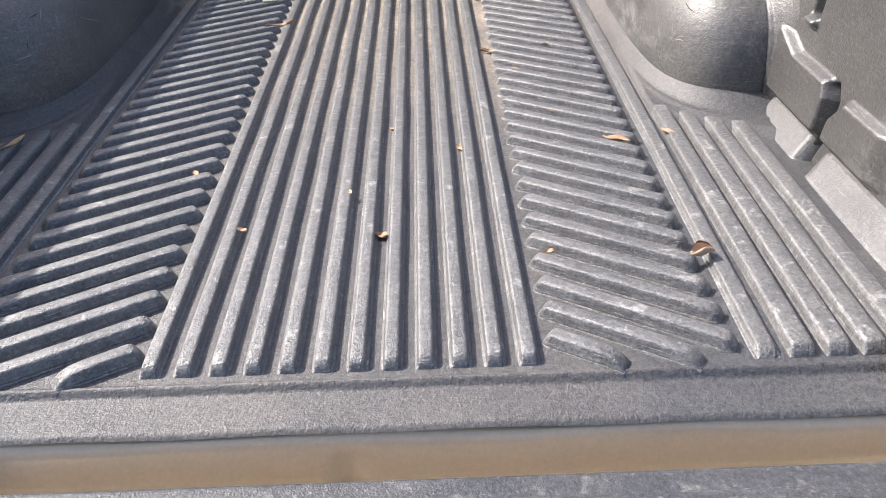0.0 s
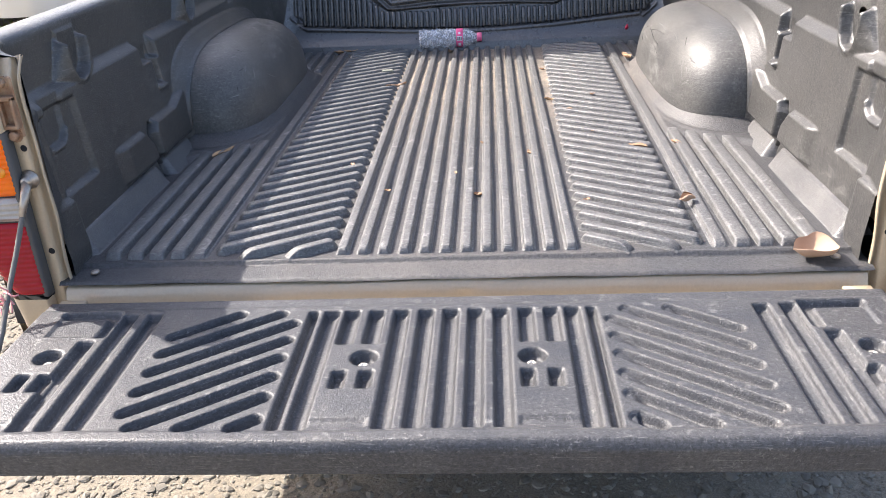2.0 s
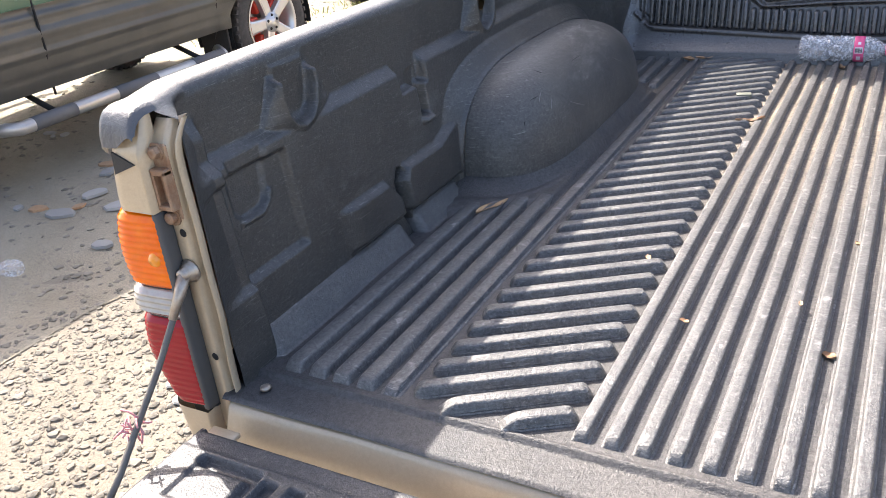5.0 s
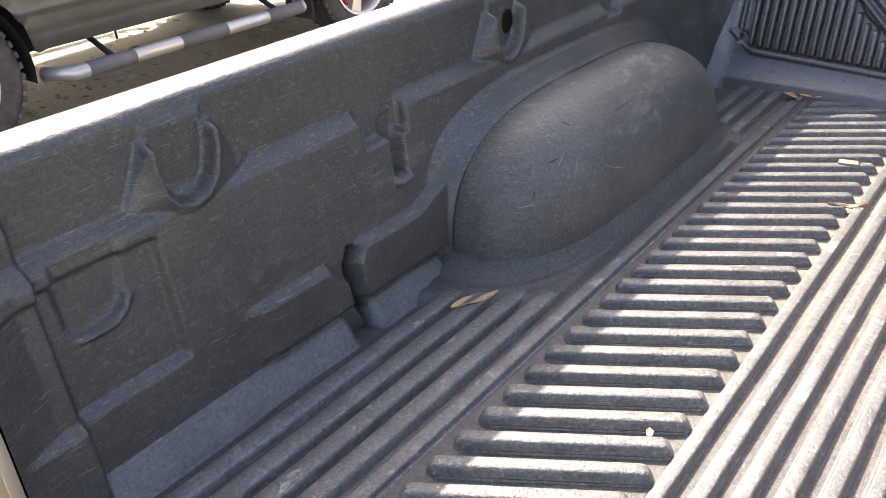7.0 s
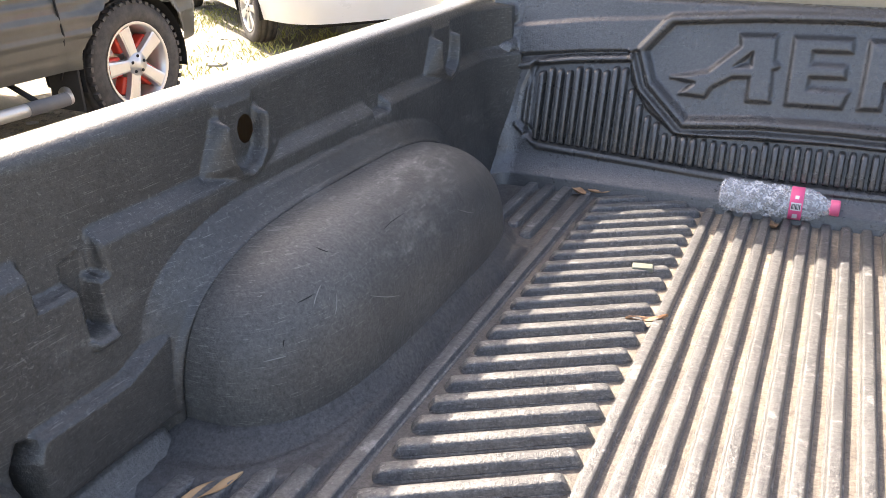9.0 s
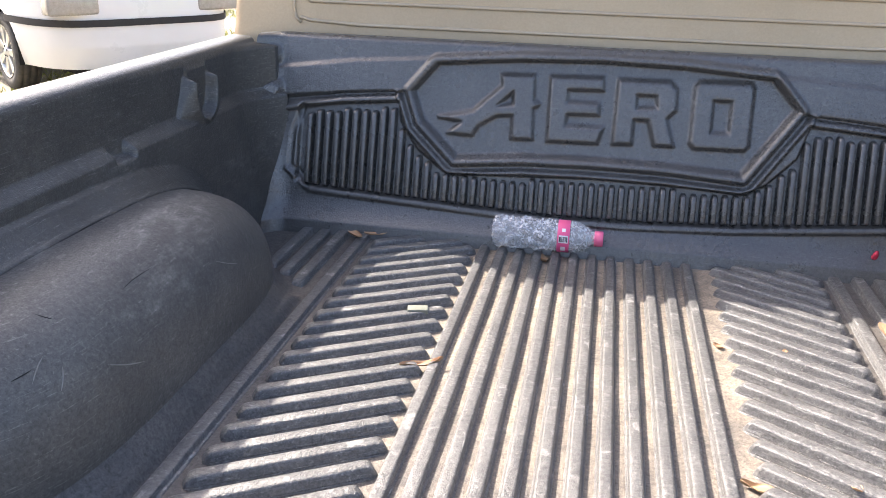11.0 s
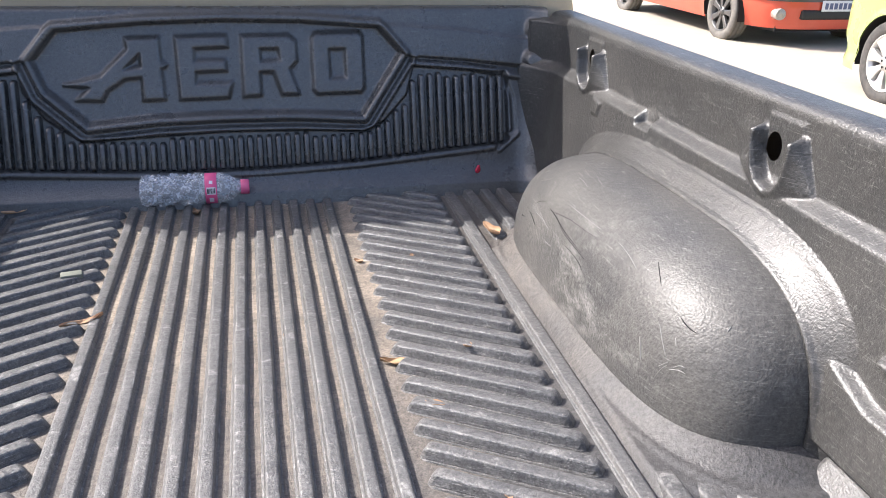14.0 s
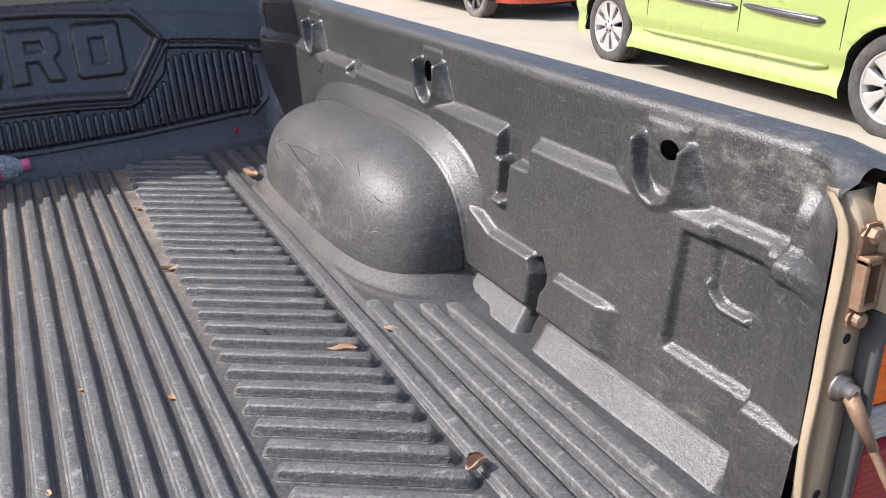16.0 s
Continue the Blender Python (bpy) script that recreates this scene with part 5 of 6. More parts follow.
# the lime green hatchback
M_LIME = material("lime_paint", (0.34, 0.41, 0.125), 0.28, 0.1, second=(0.31, 0.38, 0.115), scale=2, coat=0.8)
M_TRIM = material("grey_side_trim", (0.08, 0.08, 0.085), 0.35, 0.3, coat=0.3)
M_CHROME = material("chrome_strip", (0.75, 0.75, 0.74), 0.15, 0.95)


def lime_car():
    W, L, wb, sh, r = 1.69, 4.06, 2.66, 0.0, 0.295
    car = thing("lime_hatchback", "lime green hatchback with silver wheels and a grey door strip", "car", at=(5.07, 3.60, 0), turn=-4)
    belt = lambda y: 0.95 - 0.10 * np.clip((y - 0.9) / 1.0, 0, 1) ** 1.5

    def sect(z):
        return 1.0 - 0.045 * np.clip((0.42 - z) / 0.12, 0, 1) + 0.05 * np.clip((0.34 - z) / 0.10, 0, 1) - 0.02 * np.clip((z - 0.7) / 0.3, 0, 1) ** 2
    shell(car, L, W, 0.19, belt, wb, sh, r, M_LIME, 9.0, 0.012, sect, 1.10, "lime green painted body")
    for side in (-1, 1):
        xs = W / 2
        for yy in (0.80, -0.16, -0.98):
            seam(car, [(side * xs * 0.962, yy, 0.36), (side * xs * 0.997, yy, 0.45), (side * xs, yy - 0.005, 0.62), (side * xs * 0.992, yy - 0.02, 0.90)], None, 0.0045)
        seam(car, [(side * xs * 0.964, 0.80, 0.365), (side * xs * 0.964, -0.75, 0.365), (side * xs * 0.975, -0.90, 0.40)], None, 0.004)
        for a, b in ((0.78, -0.15), (-0.17, -0.86)):
            tr = part("door_strip", tube([(side * (xs + 0.002), a - 0.02, 0.615), (side * (xs + 0.008), a - 0.10, 0.61), (side * (xs + 0.010), 0.5 * (a + b), 0.60), (side * (xs + 0.008), b + 0.05, 0.59), (side * (xs + 0.002), b + 0.01, 0.588)], [0.008, 0.017, 0.024, 0.024, 0.008], 8), M_TRIM, car, "grey door strip")
            part("chrome_edge", tube([(side * (xs + 0.022), a - 0.08, 0.628), (side * (xs + 0.032), 0.5 * (a + b), 0.622), (side * (xs + 0.028), b + 0.04, 0.611)], 0.004, 6), M_CHROME, tr, "thin chrome edge")
        part("side_skirt", tube([(side * (xs - 0.030), 0.86, 0.335), (side * (xs - 0.012), 0.70, 0.340), (side * (xs - 0.008), -0.80, 0.335), (side * (xs - 0.02), -0.90, 0.34)], [0.01, 0.018, 0.018, 0.01], 8), M_LIME, car)
    upper(car, W, L, sh, belt, 1.52, 1.05, -1.85, M_LIME, M_GLASS)
    underbody(car, W, L, sh, 0.16, 0.6, wb, r)
    car_wheels(car, W, wb, r, 0.19, 8, M_ALLOY, M_TYRE, 1.1)


lime_car()

# the red hatchback, nose toward the truck
M_REDP = material("faded_red_paint", (0.55, 0.065, 0.03), 0.35, 0.0, second=(0.58, 0.10, 0.055), scale=4, amount=0.7, coat=0.5)
M_GRILLE = material("grille_mesh", (0.02, 0.02, 0.02), 0.6)
M_PLATE = material("white_plate", (0.72, 0.73, 0.75), 0.4)


def red_car():
    W, L, wb, sh, r = 1.64, 3.75, 2.42, 0.06, 0.290
    car = thing("red_hatchback", "faded red hatchback with a black bumper strip and dusty tyres", "car", at=(5.56, 9.15, 0), turn=180)
    belt = lambda y: 0.90 - 0.10 * np.clip((y - 0.8) / 1.0, 0, 1) ** 1.5
    shell(car, L, W, 0.20, belt, wb, sh, r, M_REDP, 4.2, 0.01, None, 1.15, "faded red painted body")
    for side in (-1, 1):
        t = np.linspace(0.25, math.pi / 2, 40)
        T, V = np.meshgrid(t, np.linspace(0, 1, 8), indexing="ij")
        e = 2 / 4.2
        Y = sh + (L / 2 + 0.014) * np.abs(np.sin(T)) ** e
        X = (W / 2 + 0.012) * np.abs(np.cos(T)) ** e
        sheet("bumper_strip", X * side, Y, 0.46 + 0.085 * V - 0.01 * np.sin(V * math.pi), M_TRIM, car, "black bumper strip", np.hypot(Y - wb / 2, 0.5 - r) < 0.36)
        part("fog_lamp", lathe([(L / 2 - 0.08, 0.055), (L / 2 + 0.006, 0.055), (L / 2 + 0.012, 0.050), (L / 2 + 0.010, 0.045), (L / 2 + 0.022, 0.03), (L / 2 + 0.024, 0.0)], 20, "y", (side * 0.55, 0.0, 0.34)), M_CLEARL, car, "round fog lamp")
        part("head_lamp", box(bmesh.new(), side * 0.56 - 0.17, side * 0.56 + 0.17, L / 2 - 0.20, L / 2 - 0.02, 0.60, 0.72, 0.03), M_CLEARL, car, "clear head lamp")
        part("side_strip", tube([(side * (W / 2 + 0.004), 0.74, 0.50), (side * (W / 2 + 0.010), 0.0, 0.50), (side * (W / 2 + 0.004), -0.80, 0.50)], 0.03, 8), M_TRIM, car, "black door strip")
        seam(car, [(side * W / 2 * 0.96, 0.76, 0.32), (side * W / 2 * 1.003, 0.76, 0.45), (side * W / 2 * 0.99, 0.74, 0.88)])
        seam(car, [(side * W / 2 * 0.96, -0.45, 0.32), (side * W / 2 * 1.003, -0.45, 0.45), (side * W / 2 * 0.99, -0.45, 0.88)])
    gr = part("lower_grille", box(bmesh.new(), -0.36, 0.36, L / 2 - 0.02, L / 2 + 0.072, 0.295, 0.385, 0.02), M_GRILLE, car, "black mesh grille")
    pl = part("number_plate", box(bmesh.new(), -0.17, 0.17, L / 2 + 0.074, L / 2 + 0.082, 0.375, 0.475, 0.003), M_PLATE, car, "white plate with blue bars")
    for k in range(6):
        part("plate_bar", box(bmesh.new(), -0.145 + k * 0.05, -0.11 + k * 0.05, L / 2 + 0.0825, L / 2 + 0.0845, 0.395, 0.452), M_PLBAR, pl, smooth=False)
    upper(car, W, L, sh, belt, 1.42, 0.90, -1.78, M_REDP, M_GLASS)
    underbody(car, W, L, sh, 0.17, 0.55, wb, r)
    car_wheels(car, W, wb, r, 0.18, 7, M_ALLOYD, M_TYREDUST, 0.4)


M_PLBAR = material("plate_bar", (0.10, 0.12, 0.22), 0.5)
red_car()

# the truck's own wheels and nose
for yc in (1.0, 3.95):
    for sx in (-1, 1):
        wheel(truck, sx * 0.70, yc, 0.33, 0.21, sx, 6, M_ALLOY, M_TYRE, 0.5)
nose = bmesh.new()
box(nose, -0.82, 0.82, 3.55, 4.75, 0.42, 1.02, 0.08, 3)
part("bonnet", nose, M_BEIGE, truck)
part("chassis", box(bmesh.new(), -0.42, 0.42, 0.0, 4.5, 0.36, 0.50), M_DARKGAP, truck, smooth=False)
pane = box(bmesh.new(), -0.56, 0.56, -0.004, 0.004, -0.095, 0.095, 0.003)
bmesh.ops.transform(pane, matrix=pose(0, 1.885, 1.54, -math.degrees(math.atan(0.51))), verts=pane.verts)
part("rear_window", pane, M_GLASS, truck, "dark rear window")
part("axle", tube([(-0.66, 1.0, 0.33), (0.66, 1.0, 0.33)], 0.05, 12), M_DARKGAP, truck)

# ---------------------------------------------------------------- things lying in the bed
RIBTOP = BED + 0.0102
M_LEAF = material("dry_leaf", (0.33, 0.185, 0.10), 0.7, second=(0.45, 0.29, 0.17), scale=60, amount=0.9, grain=0.4, vary=0.25)
M_LEAFP = material("pale_dry_leaf", (0.34, 0.22, 0.15), 0.75, second=(0.46, 0.32, 0.22), scale=25, amount=0.8, grain=0.3)
M_LEAFY = material("yellow_dry_leaf", (0.36, 0.22, 0.11), 0.7, second=(0.44, 0.29, 0.16), scale=40, amount=0.8, vary=0.2)


def leaf(x, y, z, length, width, turn, curl, roll, mat, label, seed=0, tilt=0.0):
    """A dry leaf: a pointed blade, curled across and along, with a stalk and some thickness."""
    rng = random.Random(seed)
    n, m = 12, 9
    top = []
    for i in range(n + 1):
        t = i / n
        w = width / 2 * math.sin(math.pi * t ** 0.8) ** 0.8 * (1 + 0.12 * math.sin(9 * t + seed)) + 0.0006
        for j in range(m):
            u = -1 + 2 * j / (m - 1)
            a = u * curl
            k = max(curl, 0.05)
            px = w * math.sin(a) / k
            pz = w * (1 - math.cos(a)) / k + roll * length * (t - 0.5) ** 2 + 0.002 * math.sin(7 * t + 3 * u + seed) * min(1, width / 0.02)
            top.append(Vector((px, (t - 0.5) * length, pz)))
    low = min(p.z for p in top)
    vs = [p - Vector((0, 0, low - 0.0012)) for p in top]
    vs += [p - Vector((0, 0, 0.0008)) for p in vs]
    N = (n + 1) * m
    fs = []
    for i in range(n):
        for j in range(m - 1):
            a = i * m + j
            fs.append((a, a + 1, a + m + 1, a + m))
            fs.append((a + N, a + m + N, a + m + 1 + N, a + 1 + N))
    for i in range(n):
        for a, b in ((i * m, (i + 1) * m), (i * m + m - 1, (i + 1) * m + m - 1)):
            fs.append((a, b, b + N, a + N))
    ob = part("dry_leaf", (vs, fs), mat)
    ob.matrix_world = pose(x, y, z, tilt, 0, turn)
    return tagged(ob, label, "leaf", "dry leaves in the bed")


leaf(0.424, 0.176, RIBTOP - 0.001, 0.032, 0.036, 100, 2.0, 0.2, M_LEAFP, "small curled tan dry leaf on the ribbed bed floor", 1)
leaf(0.387, 0.502, RIBTOP - 0.001, 0.044, 0.015, 60, 0.9, 0.1, M_LEAF, "small brown dry leaf on the ribbed bed floor", 2)
leaf(-0.561, 0.547, RIBTOP - 0.001, 0.078, 0.019, -24, 0.5, 0.05, M_LEAFY, "long narrow yellow dry leaf near the wheel arch", 3)
leaf(-0.212, 1.118, RIBTOP - 0.003, 0.066, 0.018, -58, 1.5, 0.5, M_LEAF, "twisted orange dry leaf at the edge of slanted ribs", 4)
leaf(0.492, 1.385, RIBTOP - 0.002, 0.065, 0.034, 15, 1.7, 0.5, M_LEAF, "curled pale dry leaf beside the wheel arch", 5)
leaf(0.580, -0.042, 0.6605, 0.072, 0.090, 96, 1.25, 0.9, M_LEAFP, "large curled pale pink dry leaf on the tail strip", 6)
leaf(0.474, 0.520, RIBTOP - 0.003, 0.034, 0.014, 30, 1.2, 0.3, M_LEAF, "small brown dry leaf near the wheel arch", 7)
leaf(-0.464, 1.620, RIBTOP - 0.004, 0.07, 0.02, 40, 1.0, 0.5, M_LEAF, "crumpled brown dry leaf below the headboard", 8)
leaf(-0.420, 1.628, RIBTOP - 0.001, 0.05, 0.012, -70, 0.8, 0.5, M_LEAF, "crumpled brown dry leaf below the headboard", 9)
leaf(-0.074, 1.598, BED + 0.001, 0.030, 0.020, 20, 0.9, 0.6, M_LEAF, "small brown dry leaf beside the bottle", 10)
leaf(0.227, 0.935, BED + 0.001, 0.040, 0.018, 70, 1.3, 0.5, M_LEAFY, "small curled tan dry leaf at the edge of slanted ribs", 11)
for k, (x, y, ln, w, tn, hi) in enumerate(((0.084, 1.035, 0.030, 0.010, 10, 0), (0.259, 0.808, 0.026, 0.012, 60, 1), (0.043, 0.584, 0.016, 0.010, 40, 0), (0.147, 0.507, 0.022, 0.010, 15, 0), (0.034, 0.256, 0.017, 0.014, 80, 0),
                                           (0.239, 0.190, 0.018, 0.007, 120, 1), (-0.012, 0.359, 0.012, 0.006, 10, 1), (0.015, 1.078, 0.02, 0.006, 5, 0), (0.336, 0.949, 0.016, 0.012, 30, 1), (0.317, 1.286, 0.012, 0.009, 0, 1),
                                           (0.222, 1.299, 0.018, 0.012, 50, 0), (-0.145, 0.266, 0.014, 0.008, 70, 1), (0.30, 0.62, 0.012, 0.006, 30, 1), (-0.24, 0.43, 0.015, 0.009, 20, 1), (-0.09, 0.86, 0.012, 0.006, 60, 0), (0.12, 1.24, 0.014, 0.006, 10, 0))):
    leaf(x, y, RIBTOP if hi else BED + 0.0004, ln, w, tn, 1.0, 0.4, M_LEAF, "tiny scrap of brown dry leaf on the bed floor", 20 + k)

# chip of pale foam
M_CHIP = material("pale_foam", (0.18, 0.187, 0.15), 0.9, second=(0.15, 0.157, 0.125), scale=60, grain=0.6)
chip = part("foam_chip", box(bmesh.new(), -0.017, 0.017, -0.010, 0.010, 0, 0.008, 0.002), M_CHIP, None)
chip.matrix_world = pose(-0.256, 1.290, RIBTOP + 0.0002, 0, 0, 12)
tagged(chip, "small pale green foam chip lying on the slanted ribs", "foam chip")

# scrap of red plastic on the sweep of the headboard
M_REDBIT = material("red_scrap", (0.62, 0.04, 0.08), 0.5)
bit = bmesh.new()
bmesh.ops.create_icosphere(bit, subdivisions=2, radius=0.009)
for v in bit.verts:
    v.co = Vector((v.co.x * 0.7 * (1 + 0.3 * math.sin(40 * v.co.z * 20)), v.co.y * 0.5, v.co.z + 0.004 * (1 if v.co.z > 0.006 else 0)))
bit = part("plastic_scrap", bit, M_REDBIT, None)
bit.matrix_world = pose(0.530, 1.640, 0.7185, 20, 0, 10)
tagged(bit, "tiny red plastic scrap stuck to the headboard's foot", "scrap")

# empty water bottle
M_PET = bpy.data.materials.new("clear_plastic")
M_PET.use_nodes = True
pb = M_PET.node_tree.nodes["Principled BSDF"]
pb.inputs["Base Color"].default_value = (0.93, 0.96, 1.0, 1)
pb.inputs["Roughness"].default_value = 0.07
pb.inputs["IOR"].default_value = 1.5
pt = M_PET.node_tree
crinkle = pt.nodes.new("ShaderNodeTexNoise")
crinkle.inputs["Scale"].default_value = 130.0
crinkle.inputs["Detail"].default_value = 3
crinkle.inputs["Distortion"].default_value = 1.2
coord = pt.nodes.new("ShaderNodeTexCoord")
pt.links.new(coord.outputs["Object"], crinkle.inputs["Vector"])
veil = pt.nodes.new("ShaderNodeMapRange")
veil.inputs["From Min"].default_value = 0.40
veil.inputs["From Max"].default_value = 0.64
veil.inputs["To Min"].default_value = 0.13
veil.inputs["To Max"].default_value = 0.38
pt.links.new(crinkle.outputs["Fac"], veil.inputs["Value"])
pt.links.new(veil.outputs[0], pb.inputs["Alpha"])
fold = pt.nodes.new("ShaderNodeBump")
fold.inputs["Strength"].default_value = 0.8
fold.inputs["Distance"].default_value = 0.002
pt.links.new(crinkle.outputs["Fac"], fold.inputs["Height"])
pt.links.new(fold.outputs[0], pb.inputs["Normal"])
M_LABEL = material("pink_label", (0.80, 0.10, 0.26), 0.45, second=(0.85, 0.16, 0.32), scale=30)
M_CAPP = material("pink_cap", (0.86, 0.16, 0.30), 0.4)
M_BARS = material("label_print", (0.85, 0.82, 0.82), 0.5)
M_BARD = material("label_code", (0.05, 0.05, 0.06), 0.5)


def bottle():
    b = thing("water_bottle", "empty clear plastic water bottle with a pink label and cap", "bottle")
    R = 0.0315
    prof = [(0.004, 0.0), (0.004, 0.016), (0.0, 0.022), (0.003, 0.029), (0.010, R)]
    for k in range(9):
        a = 0.016 + k * 0.0118
        prof += [(a, R), (a + 0.003, R - 0.0022), (a + 0.006, R - 0.0022), (a + 0.009, R)]
    prof += [(0.128, R - 0.001), (0.152, R - 0.001), (0.156, R), (0.166, R - 0.001), (0.178, R - 0.006), (0.188, 0.020), (0.195, 0.0150), (0.199, 0.0128), (0.2005, 0.0128)]
    vs, fs = lathe(prof, 36, "x")
    rng = random.Random(2)
    ins = []
    for x, y, z in vs:
        d = 0.0022 * math.sin(x * 150 + 5 * math.atan2(z, y)) + 0.0018 * math.sin(9 * math.atan2(z, y) - x * 90)
        rr = math.hypot(y, z)
        k = (rr + (d if 0.015 < x < 0.12 else 0)) / rr if rr > 0.005 else 1
        ins.append((x, y * k, z * k))
    vs2 = ins + [(x, y * (1 - 0.0007 / max(0.004, math.hypot(y, z))), z * (1 - 0.0007 / max(0.004, math.hypot(y, z)))) for x, y, z in ins]
    n = len(ins)
    fs2 = [f for f in fs[:-2]] + [tuple(i + n for i in f[::-1]) for f in fs[:-2]]
    part("body", (vs2, fs2), M_PET, b, "clear ribbed plastic body")
    lab = part("label", (lathe([(0.1285, R - 0.0002), (0.129, R + 0.0003), (0.1515, R + 0.0003), (0.152, R - 0.0002)], 40, "x")[0], lathe([(0.1285, R), (0.129, R), (0.1515, R), (0.152, R)], 40, "x")[1][:-2]), M_LABEL, b, "pink paper label")

    def patch(name, x0, x1, a0, a1, mat, rad):
        v, f = [], []
        for i in range(7):
            a = a0 + (a1 - a0) * i / 6
            for x in (x0, x1):
                v.append((x, -rad * math.cos(a), rad * math.sin(a)))
        for i in range(6):
            f.append((2 * i, 2 * i + 1, 2 * i + 3, 2 * i + 2))
        part(name, (v, f), mat, lab)
    patch("code_panel", 0.1315, 0.1495, 0.30, 0.78, M_BARS, R + 0.0006)
    for k in range(7):
        patch("code_bar", 0.1325 + k * 0.0023, 0.1325 + k * 0.0023 + (0.0012 if k % 3 else 0.0018), 0.38, 0.70, M_BARD, R + 0.0009)
    patch("print_bar", 0.137, 0.144, 1.0, 1.22, M_BARS, R + 0.0006)
    patch("print_bar", 0.136, 0.145, -0.35, 0.05, M_BARS, R + 0.0006)
    cap = [(0.1995, 0.0), (0.1995, 0.0150), (0.2015, 0.0155), (0.203, 0.0148), (0.204, 0.0155), (0.2145, 0.0152), (0.2165, 0.0138), (0.2168, 0.0)]
    part("cap", lathe(cap, 30, "x"), M_CAPP, b, "pink screw cap")
    b.matrix_world = pose(-0.181, 1.632, RIBTOP + R + 0.0006, 24, 0, 0.6)


bottle()

# ---------------------------------------------------------------- clutter on the ground
M_STONE = material("gravel_stone", (0.235, 0.212, 0.172), 0.9, second=(0.18, 0.163, 0.135), scale=25, amount=0.8, grain=0.6)


def add_island_tone(m, low, high):
    nt = m.node_tree
    b = nt.nodes["Principled BSDF"]
    old = b.inputs["Base Color"].links[0].from_socket
    geo = nt.nodes.new("ShaderNodeNewGeometry")
    mr = nt.nodes.new("ShaderNodeMapRange")
    mr.inputs["To Min"].default_value = low
    mr.inputs["To Max"].default_value = high
    hsv = nt.nodes.new("ShaderNodeHueSaturation")
    nt.links.new(geo.outputs["Random Per Island"], mr.inputs["Value"])
    nt.links.new(mr.outputs[0], hsv.inputs["Value"])
    nt.links.new(old, hsv.inputs["Color"])
    nt.links.new(hsv.outputs["Color"], b.inputs["Base Color"])


add_island_tone(M_STONE, 0.65, 1.15)


def gravel(name, count, x0, x1, y0, y1, smin, smax, seed, label, keep=None):
    rng = np.random.default_rng(seed)
    ico = bmesh.new()
    bmesh.ops.create_icosphere(ico, subdivisions=1, radius=1.0)
    bv = np.array([v.co[:] for v in ico.verts])
    bf = np.array([[v.index for v in f.verts] for f in ico.faces])
    ico.free()
    px = rng.uniform(x0, x1, count)
    py = rng.uniform(y0, y1, count)
    if keep is not None:
        k = keep(px, py, rng)
        px, py = px[k], py[k]
    n = len(px)
    size = smin + (smax - smin) * rng.random(n) ** 2.6
    V = np.repeat(bv[None], n, 0) * (1 + rng.uniform(-0.32, 0.32, (n, len(bv), 1)))
    V *= np.stack([np.ones(n), rng.uniform(0.55, 1.0, n), rng.uniform(0.22, 0.5, n)], -1)[:, None, :] * size[:, None, None]
    a = rng.uniform(0, 6.283, n)
    c, s_n = np.cos(a)[:, None], np.sin(a)[:, None]
    X = V[..., 0] * c - V[..., 1] * s_n + px[:, None]
    Y = V[..., 0] * s_n + V[..., 1] * c + py[:, None]
    Z = V[..., 2] + (ground_height(px, py) + size * 0.16)[:, None]
    co = np.stack([X, Y, Z], -1).reshape(-1, 3)
    F = (bf[None] + (np.arange(n) * len(bv))[:, None, None]).reshape(-1, 3)
    me = bpy.data.meshes.new(name)
    me.from_pydata(co.tolist(), [], F.tolist())
    me.materials.append(M_STONE)
    me.update()
    ob = new(name, me)
    return tagged(ob, label, "gravel", "", "stuff")


gravel("gravel", 30000, -2.55, 1.0, -1.4, 2.8, 0.004, 0.017, 1, "loose grey gravel on the dry ground round the truck", lambda x, y, r: ~((np.abs(x) < 0.5) & (y > 0.6)) & ((x > -2.35) | (r.random(len(x)) < 0.3)))
gravel("gravel", 2500, -5.5, -2.4, -0.5, 6.0, 0.005, 0.020, 2, "thin scatter of small stones on bare earth")
gravel("gravel", 1600, 1.5, 7.0, 1.0, 12.0, 0.004, 0.014, 3, "thin scatter of small stones on pale ground")

gravel("gravel", 34000, -2.2, 0.9, -1.1, 1.5, 0.002, 0.0075, 5, "fine grey grit between the stones", lambda x, y, r: ~((np.abs(x) < 0.5) & (y > 0.5)))
gravel("gravel", 9000, -4.6, -2.25, -0.2, 4.2, 0.003, 0.022, 6, "thin litter of flat stone chips on bare earth", lambda x, y, r: r.random(len(x)) < 0.30 + 0.70 * np.clip(np.sin(3.1 * x + 1.0) * np.sin(2.3 * y) + 0.2, 0, 1))
M_SLATE = material("grey_slate", (0.33, 0.325, 0.31), 0.8, second=(0.25, 0.245, 0.235), scale=15, grain=0.5, vary=0.2)
M_WHITESCRAP = material("white_scrap", (0.58, 0.55, 0.49), 0.6, second=(0.48, 0.38, 0.27), scale=18, amount=0.6)


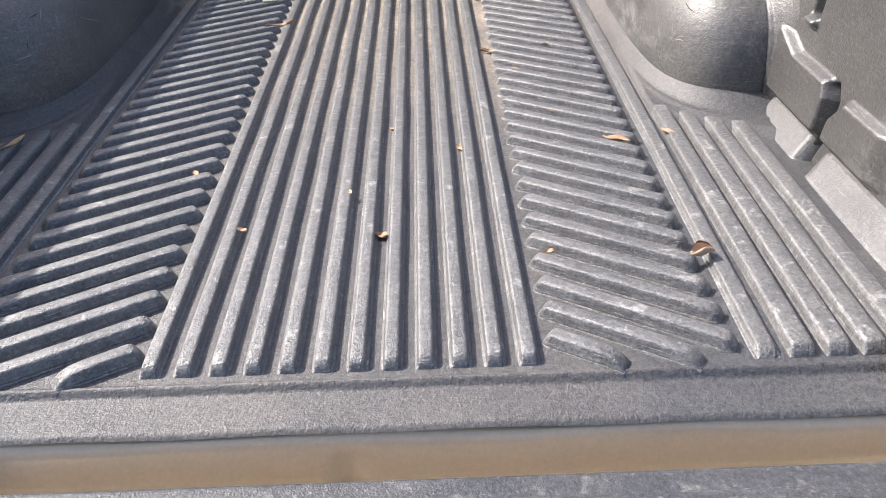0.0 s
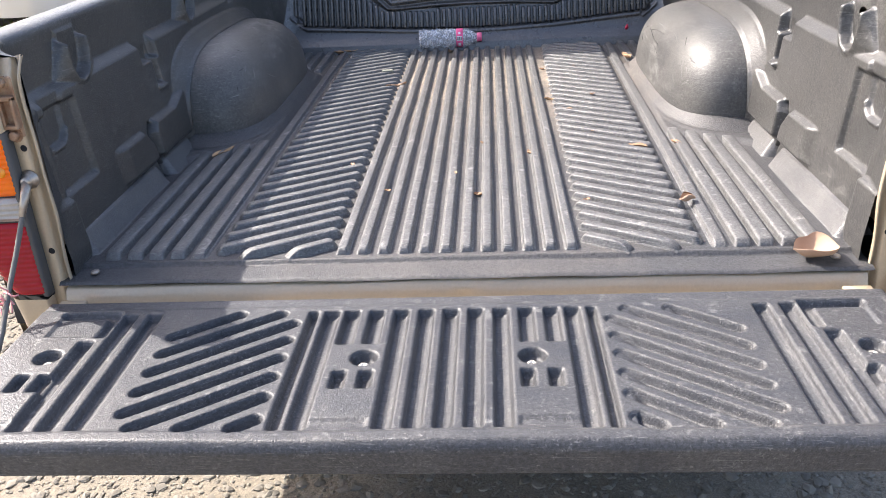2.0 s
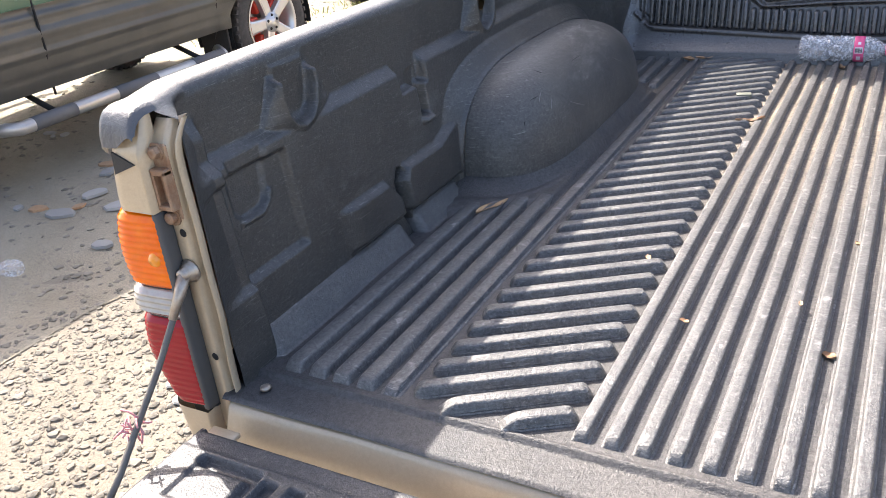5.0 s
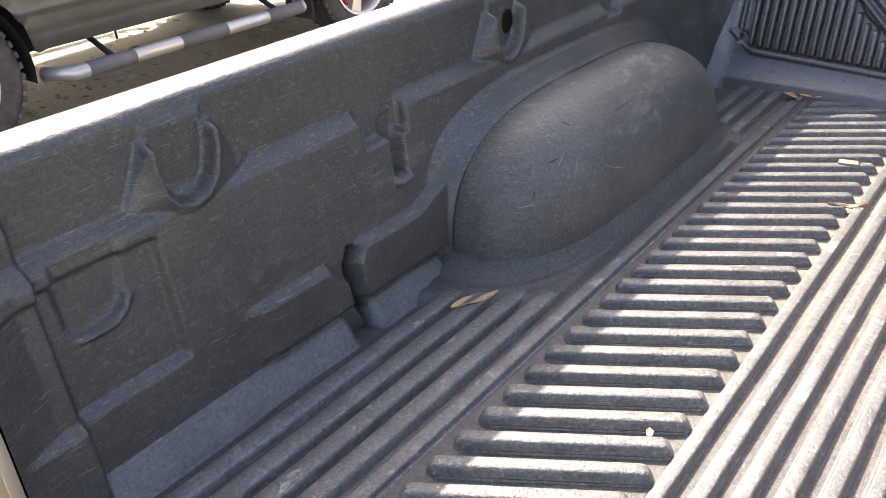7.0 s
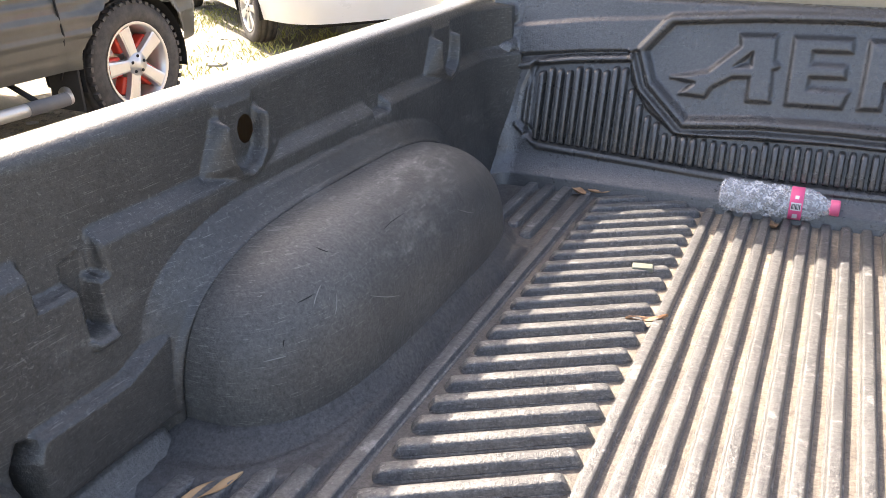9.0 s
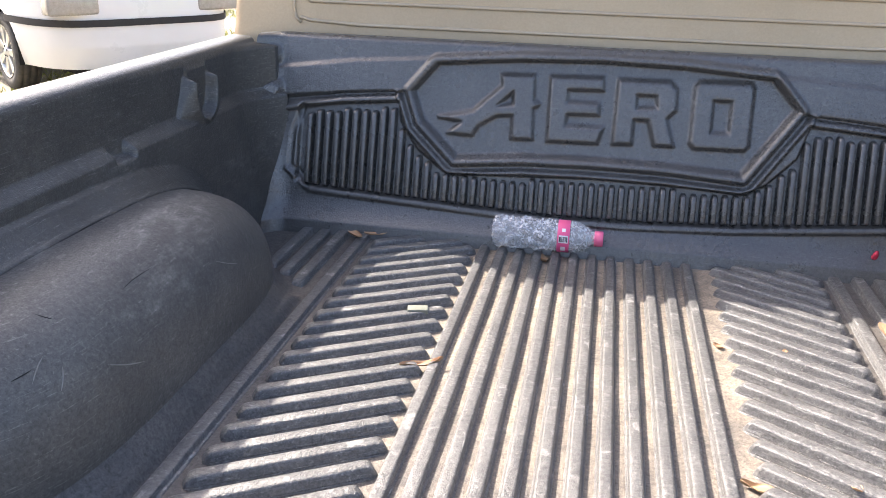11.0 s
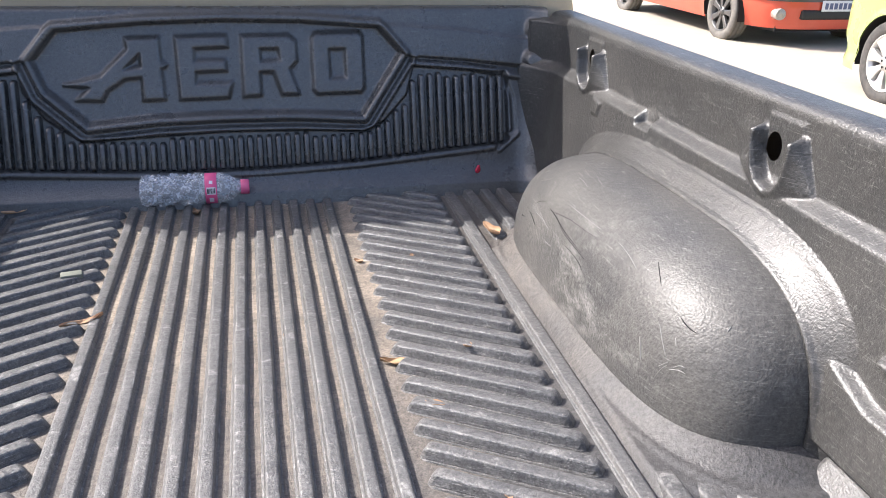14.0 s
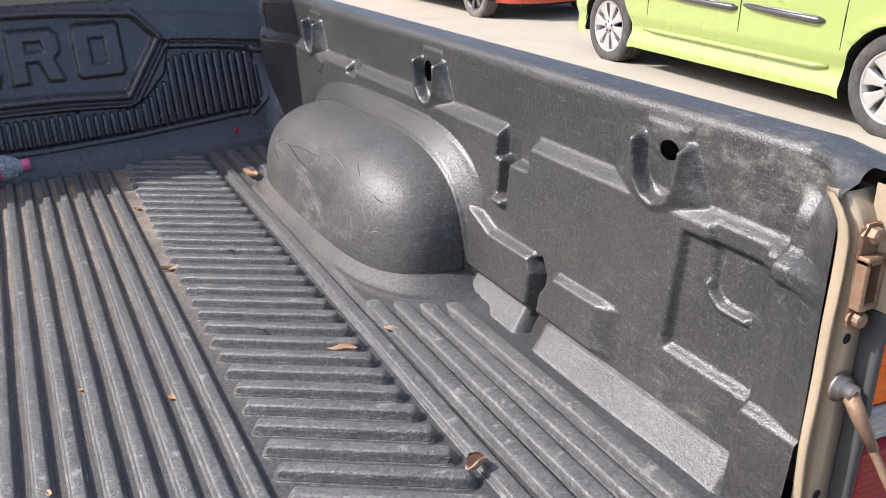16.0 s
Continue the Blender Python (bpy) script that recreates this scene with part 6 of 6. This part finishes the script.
def flat_piece(name, label, cat, x, y, size, thick, turn, mat, seed, group, oval=False):
    rng = random.Random(seed)
    n = 18 if oval else 8
    bm = bmesh.new()
    pts = []
    for k in range(n):
        a = 2 * math.pi * k / n
        r = size * (1.0 if oval else rng.uniform(0.6, 1.0))
        pts.append((r * math.cos(a), 0.48 * r * math.sin(a) if oval else 0.65 * r * math.sin(a)))
    lo = [bm.verts.new((a, b, 0)) for a, b in pts]
    hi = [bm.verts.new((a * 0.95, b * 0.95, thick)) for a, b in pts]
    for k in range(n):
        bm.faces.new((lo[k], lo[(k + 1) % n], hi[(k + 1) % n], hi[k]))
    bm.faces.new(hi)
    bm.faces.new(lo[::-1])
    ob = part(name, bm, mat, None, smooth=False)
    ob.matrix_world = pose(x, y, float(ground_height(np.array(x), np.array(y))) + 0.006, 0, 0, turn)
    return tagged(ob, label, cat, group)


flat_piece("white_scrap", "flat oval white scrap lying on the gravel", "scrap", -1.622, 0.630, 0.066, 0.006, 80, M_WHITESCRAP, 1, "white scraps", True)
flat_piece("white_scrap", "flat oval stained white scrap lying on the gravel", "scrap", -1.522, 0.567, 0.066, 0.006, 47, M_WHITESCRAP, 2, "white scraps", True)
for k, (x, y, sz) in enumerate(((-3.05, 1.36, 0.13), (-2.84, 1.51, 0.14), (-3.08, 1.56, 0.12), (-3.24, 1.80, 0.10), (-2.93, 1.72, 0.09), (-3.3, 2.2, 0.12), (-2.7, 2.3, 0.10), (-3.5, 1.2, 0.1), (-2.75, 3.0, 0.13), (-3.0, 3.6, 0.1), (-2.62, 1.2, 0.08), (-3.9, 4.6, 0.18), (-4.3, 5.1, 0.15), (-3.5, 5.0, 0.16))):
    flat_piece("slate", "flat broken piece of grey slate on bare earth", "slate", x, y, sz * 0.72, 0.012, 37 * k, M_SLATE, 10 + k, "pieces of slate")
litter = random.Random(77)
for k in range(22):
    flat_piece("slate", "flat broken piece of grey slate on bare earth", "slate", litter.uniform(-4.3, -2.45), litter.uniform(0.6, 4.0), litter.uniform(0.025, 0.065), 0.009, litter.uniform(0, 180), M_SLATE, 60 + k, "pieces of slate")
for k in range(8):
    flat_piece("bark_chip", "brown curled bark chip on bare earth", "bark", litter.uniform(-3.9, -2.5), litter.uniform(0.7, 3.2), litter.uniform(0.03, 0.07), 0.010, litter.uniform(0, 180), M_LEAF, 90 + k, "chips of bark")
flat_piece("plastic_bag", "crumpled clear plastic scrap on bare earth", "scrap", -2.80, 0.925, 0.09, 0.03, 10, M_PET, 31, "")
twig = part("twig", tube([(-1.05, -0.02, 0.022), (-0.95, -0.05, 0.03), (-0.86, -0.06, 0.026), (-0.78, -0.10, 0.02)], [0.004, 0.007, 0.006, 0.003], 7), M_RUBBER, None)
tagged(twig, "dark dry twig lying on the gravel", "twig")

M_GRASS = material("dry_grass", (0.30, 0.34, 0.09), 0.8, second=(0.40, 0.37, 0.15), scale=3, amount=0.9)
add_island_tone(M_GRASS, 0.6, 1.3)


def grass():
    rng = np.random.default_rng(8)
    vs, fs = [], []
    for c in range(2200):
        cx, cy = rng.uniform(-9.5, -3.0), rng.uniform(4.4, 13.0)
        if rng.random() > 0.5 + 0.5 * math.sin(1.7 * cx + 0.8) * math.sin(1.3 * cy):
            continue
        for b in range(22):
            x, y = cx + rng.normal(0, 0.09), cy + rng.normal(0, 0.09)
            h, a = rng.uniform(0.012, 0.045), rng.uniform(0, 6.28)
            dx, dy = math.cos(a), math.sin(a)
            w = 0.0035
            i = len(vs)
            vs += [(x - dy * w, y + dx * w, -0.01), (x + dy * w, y - dx * w, -0.01), (x + dx * h * 0.35, y + dy * h * 0.35, h * 0.7), (x + dx * h * 0.9, y + dy * h * 0.9, h)]
            fs += [(i, i + 1, i + 2), (i + 1, i + 3, i + 2)]
    me = bpy.data.meshes.new("grass")
    me.from_pydata(vs, [], fs)
    me.materials.append(M_GRASS)
    ob = new("grass", me)
    tagged(ob, "sparse short dry grass on the earth lot", "grass", "", "stuff")


grass()
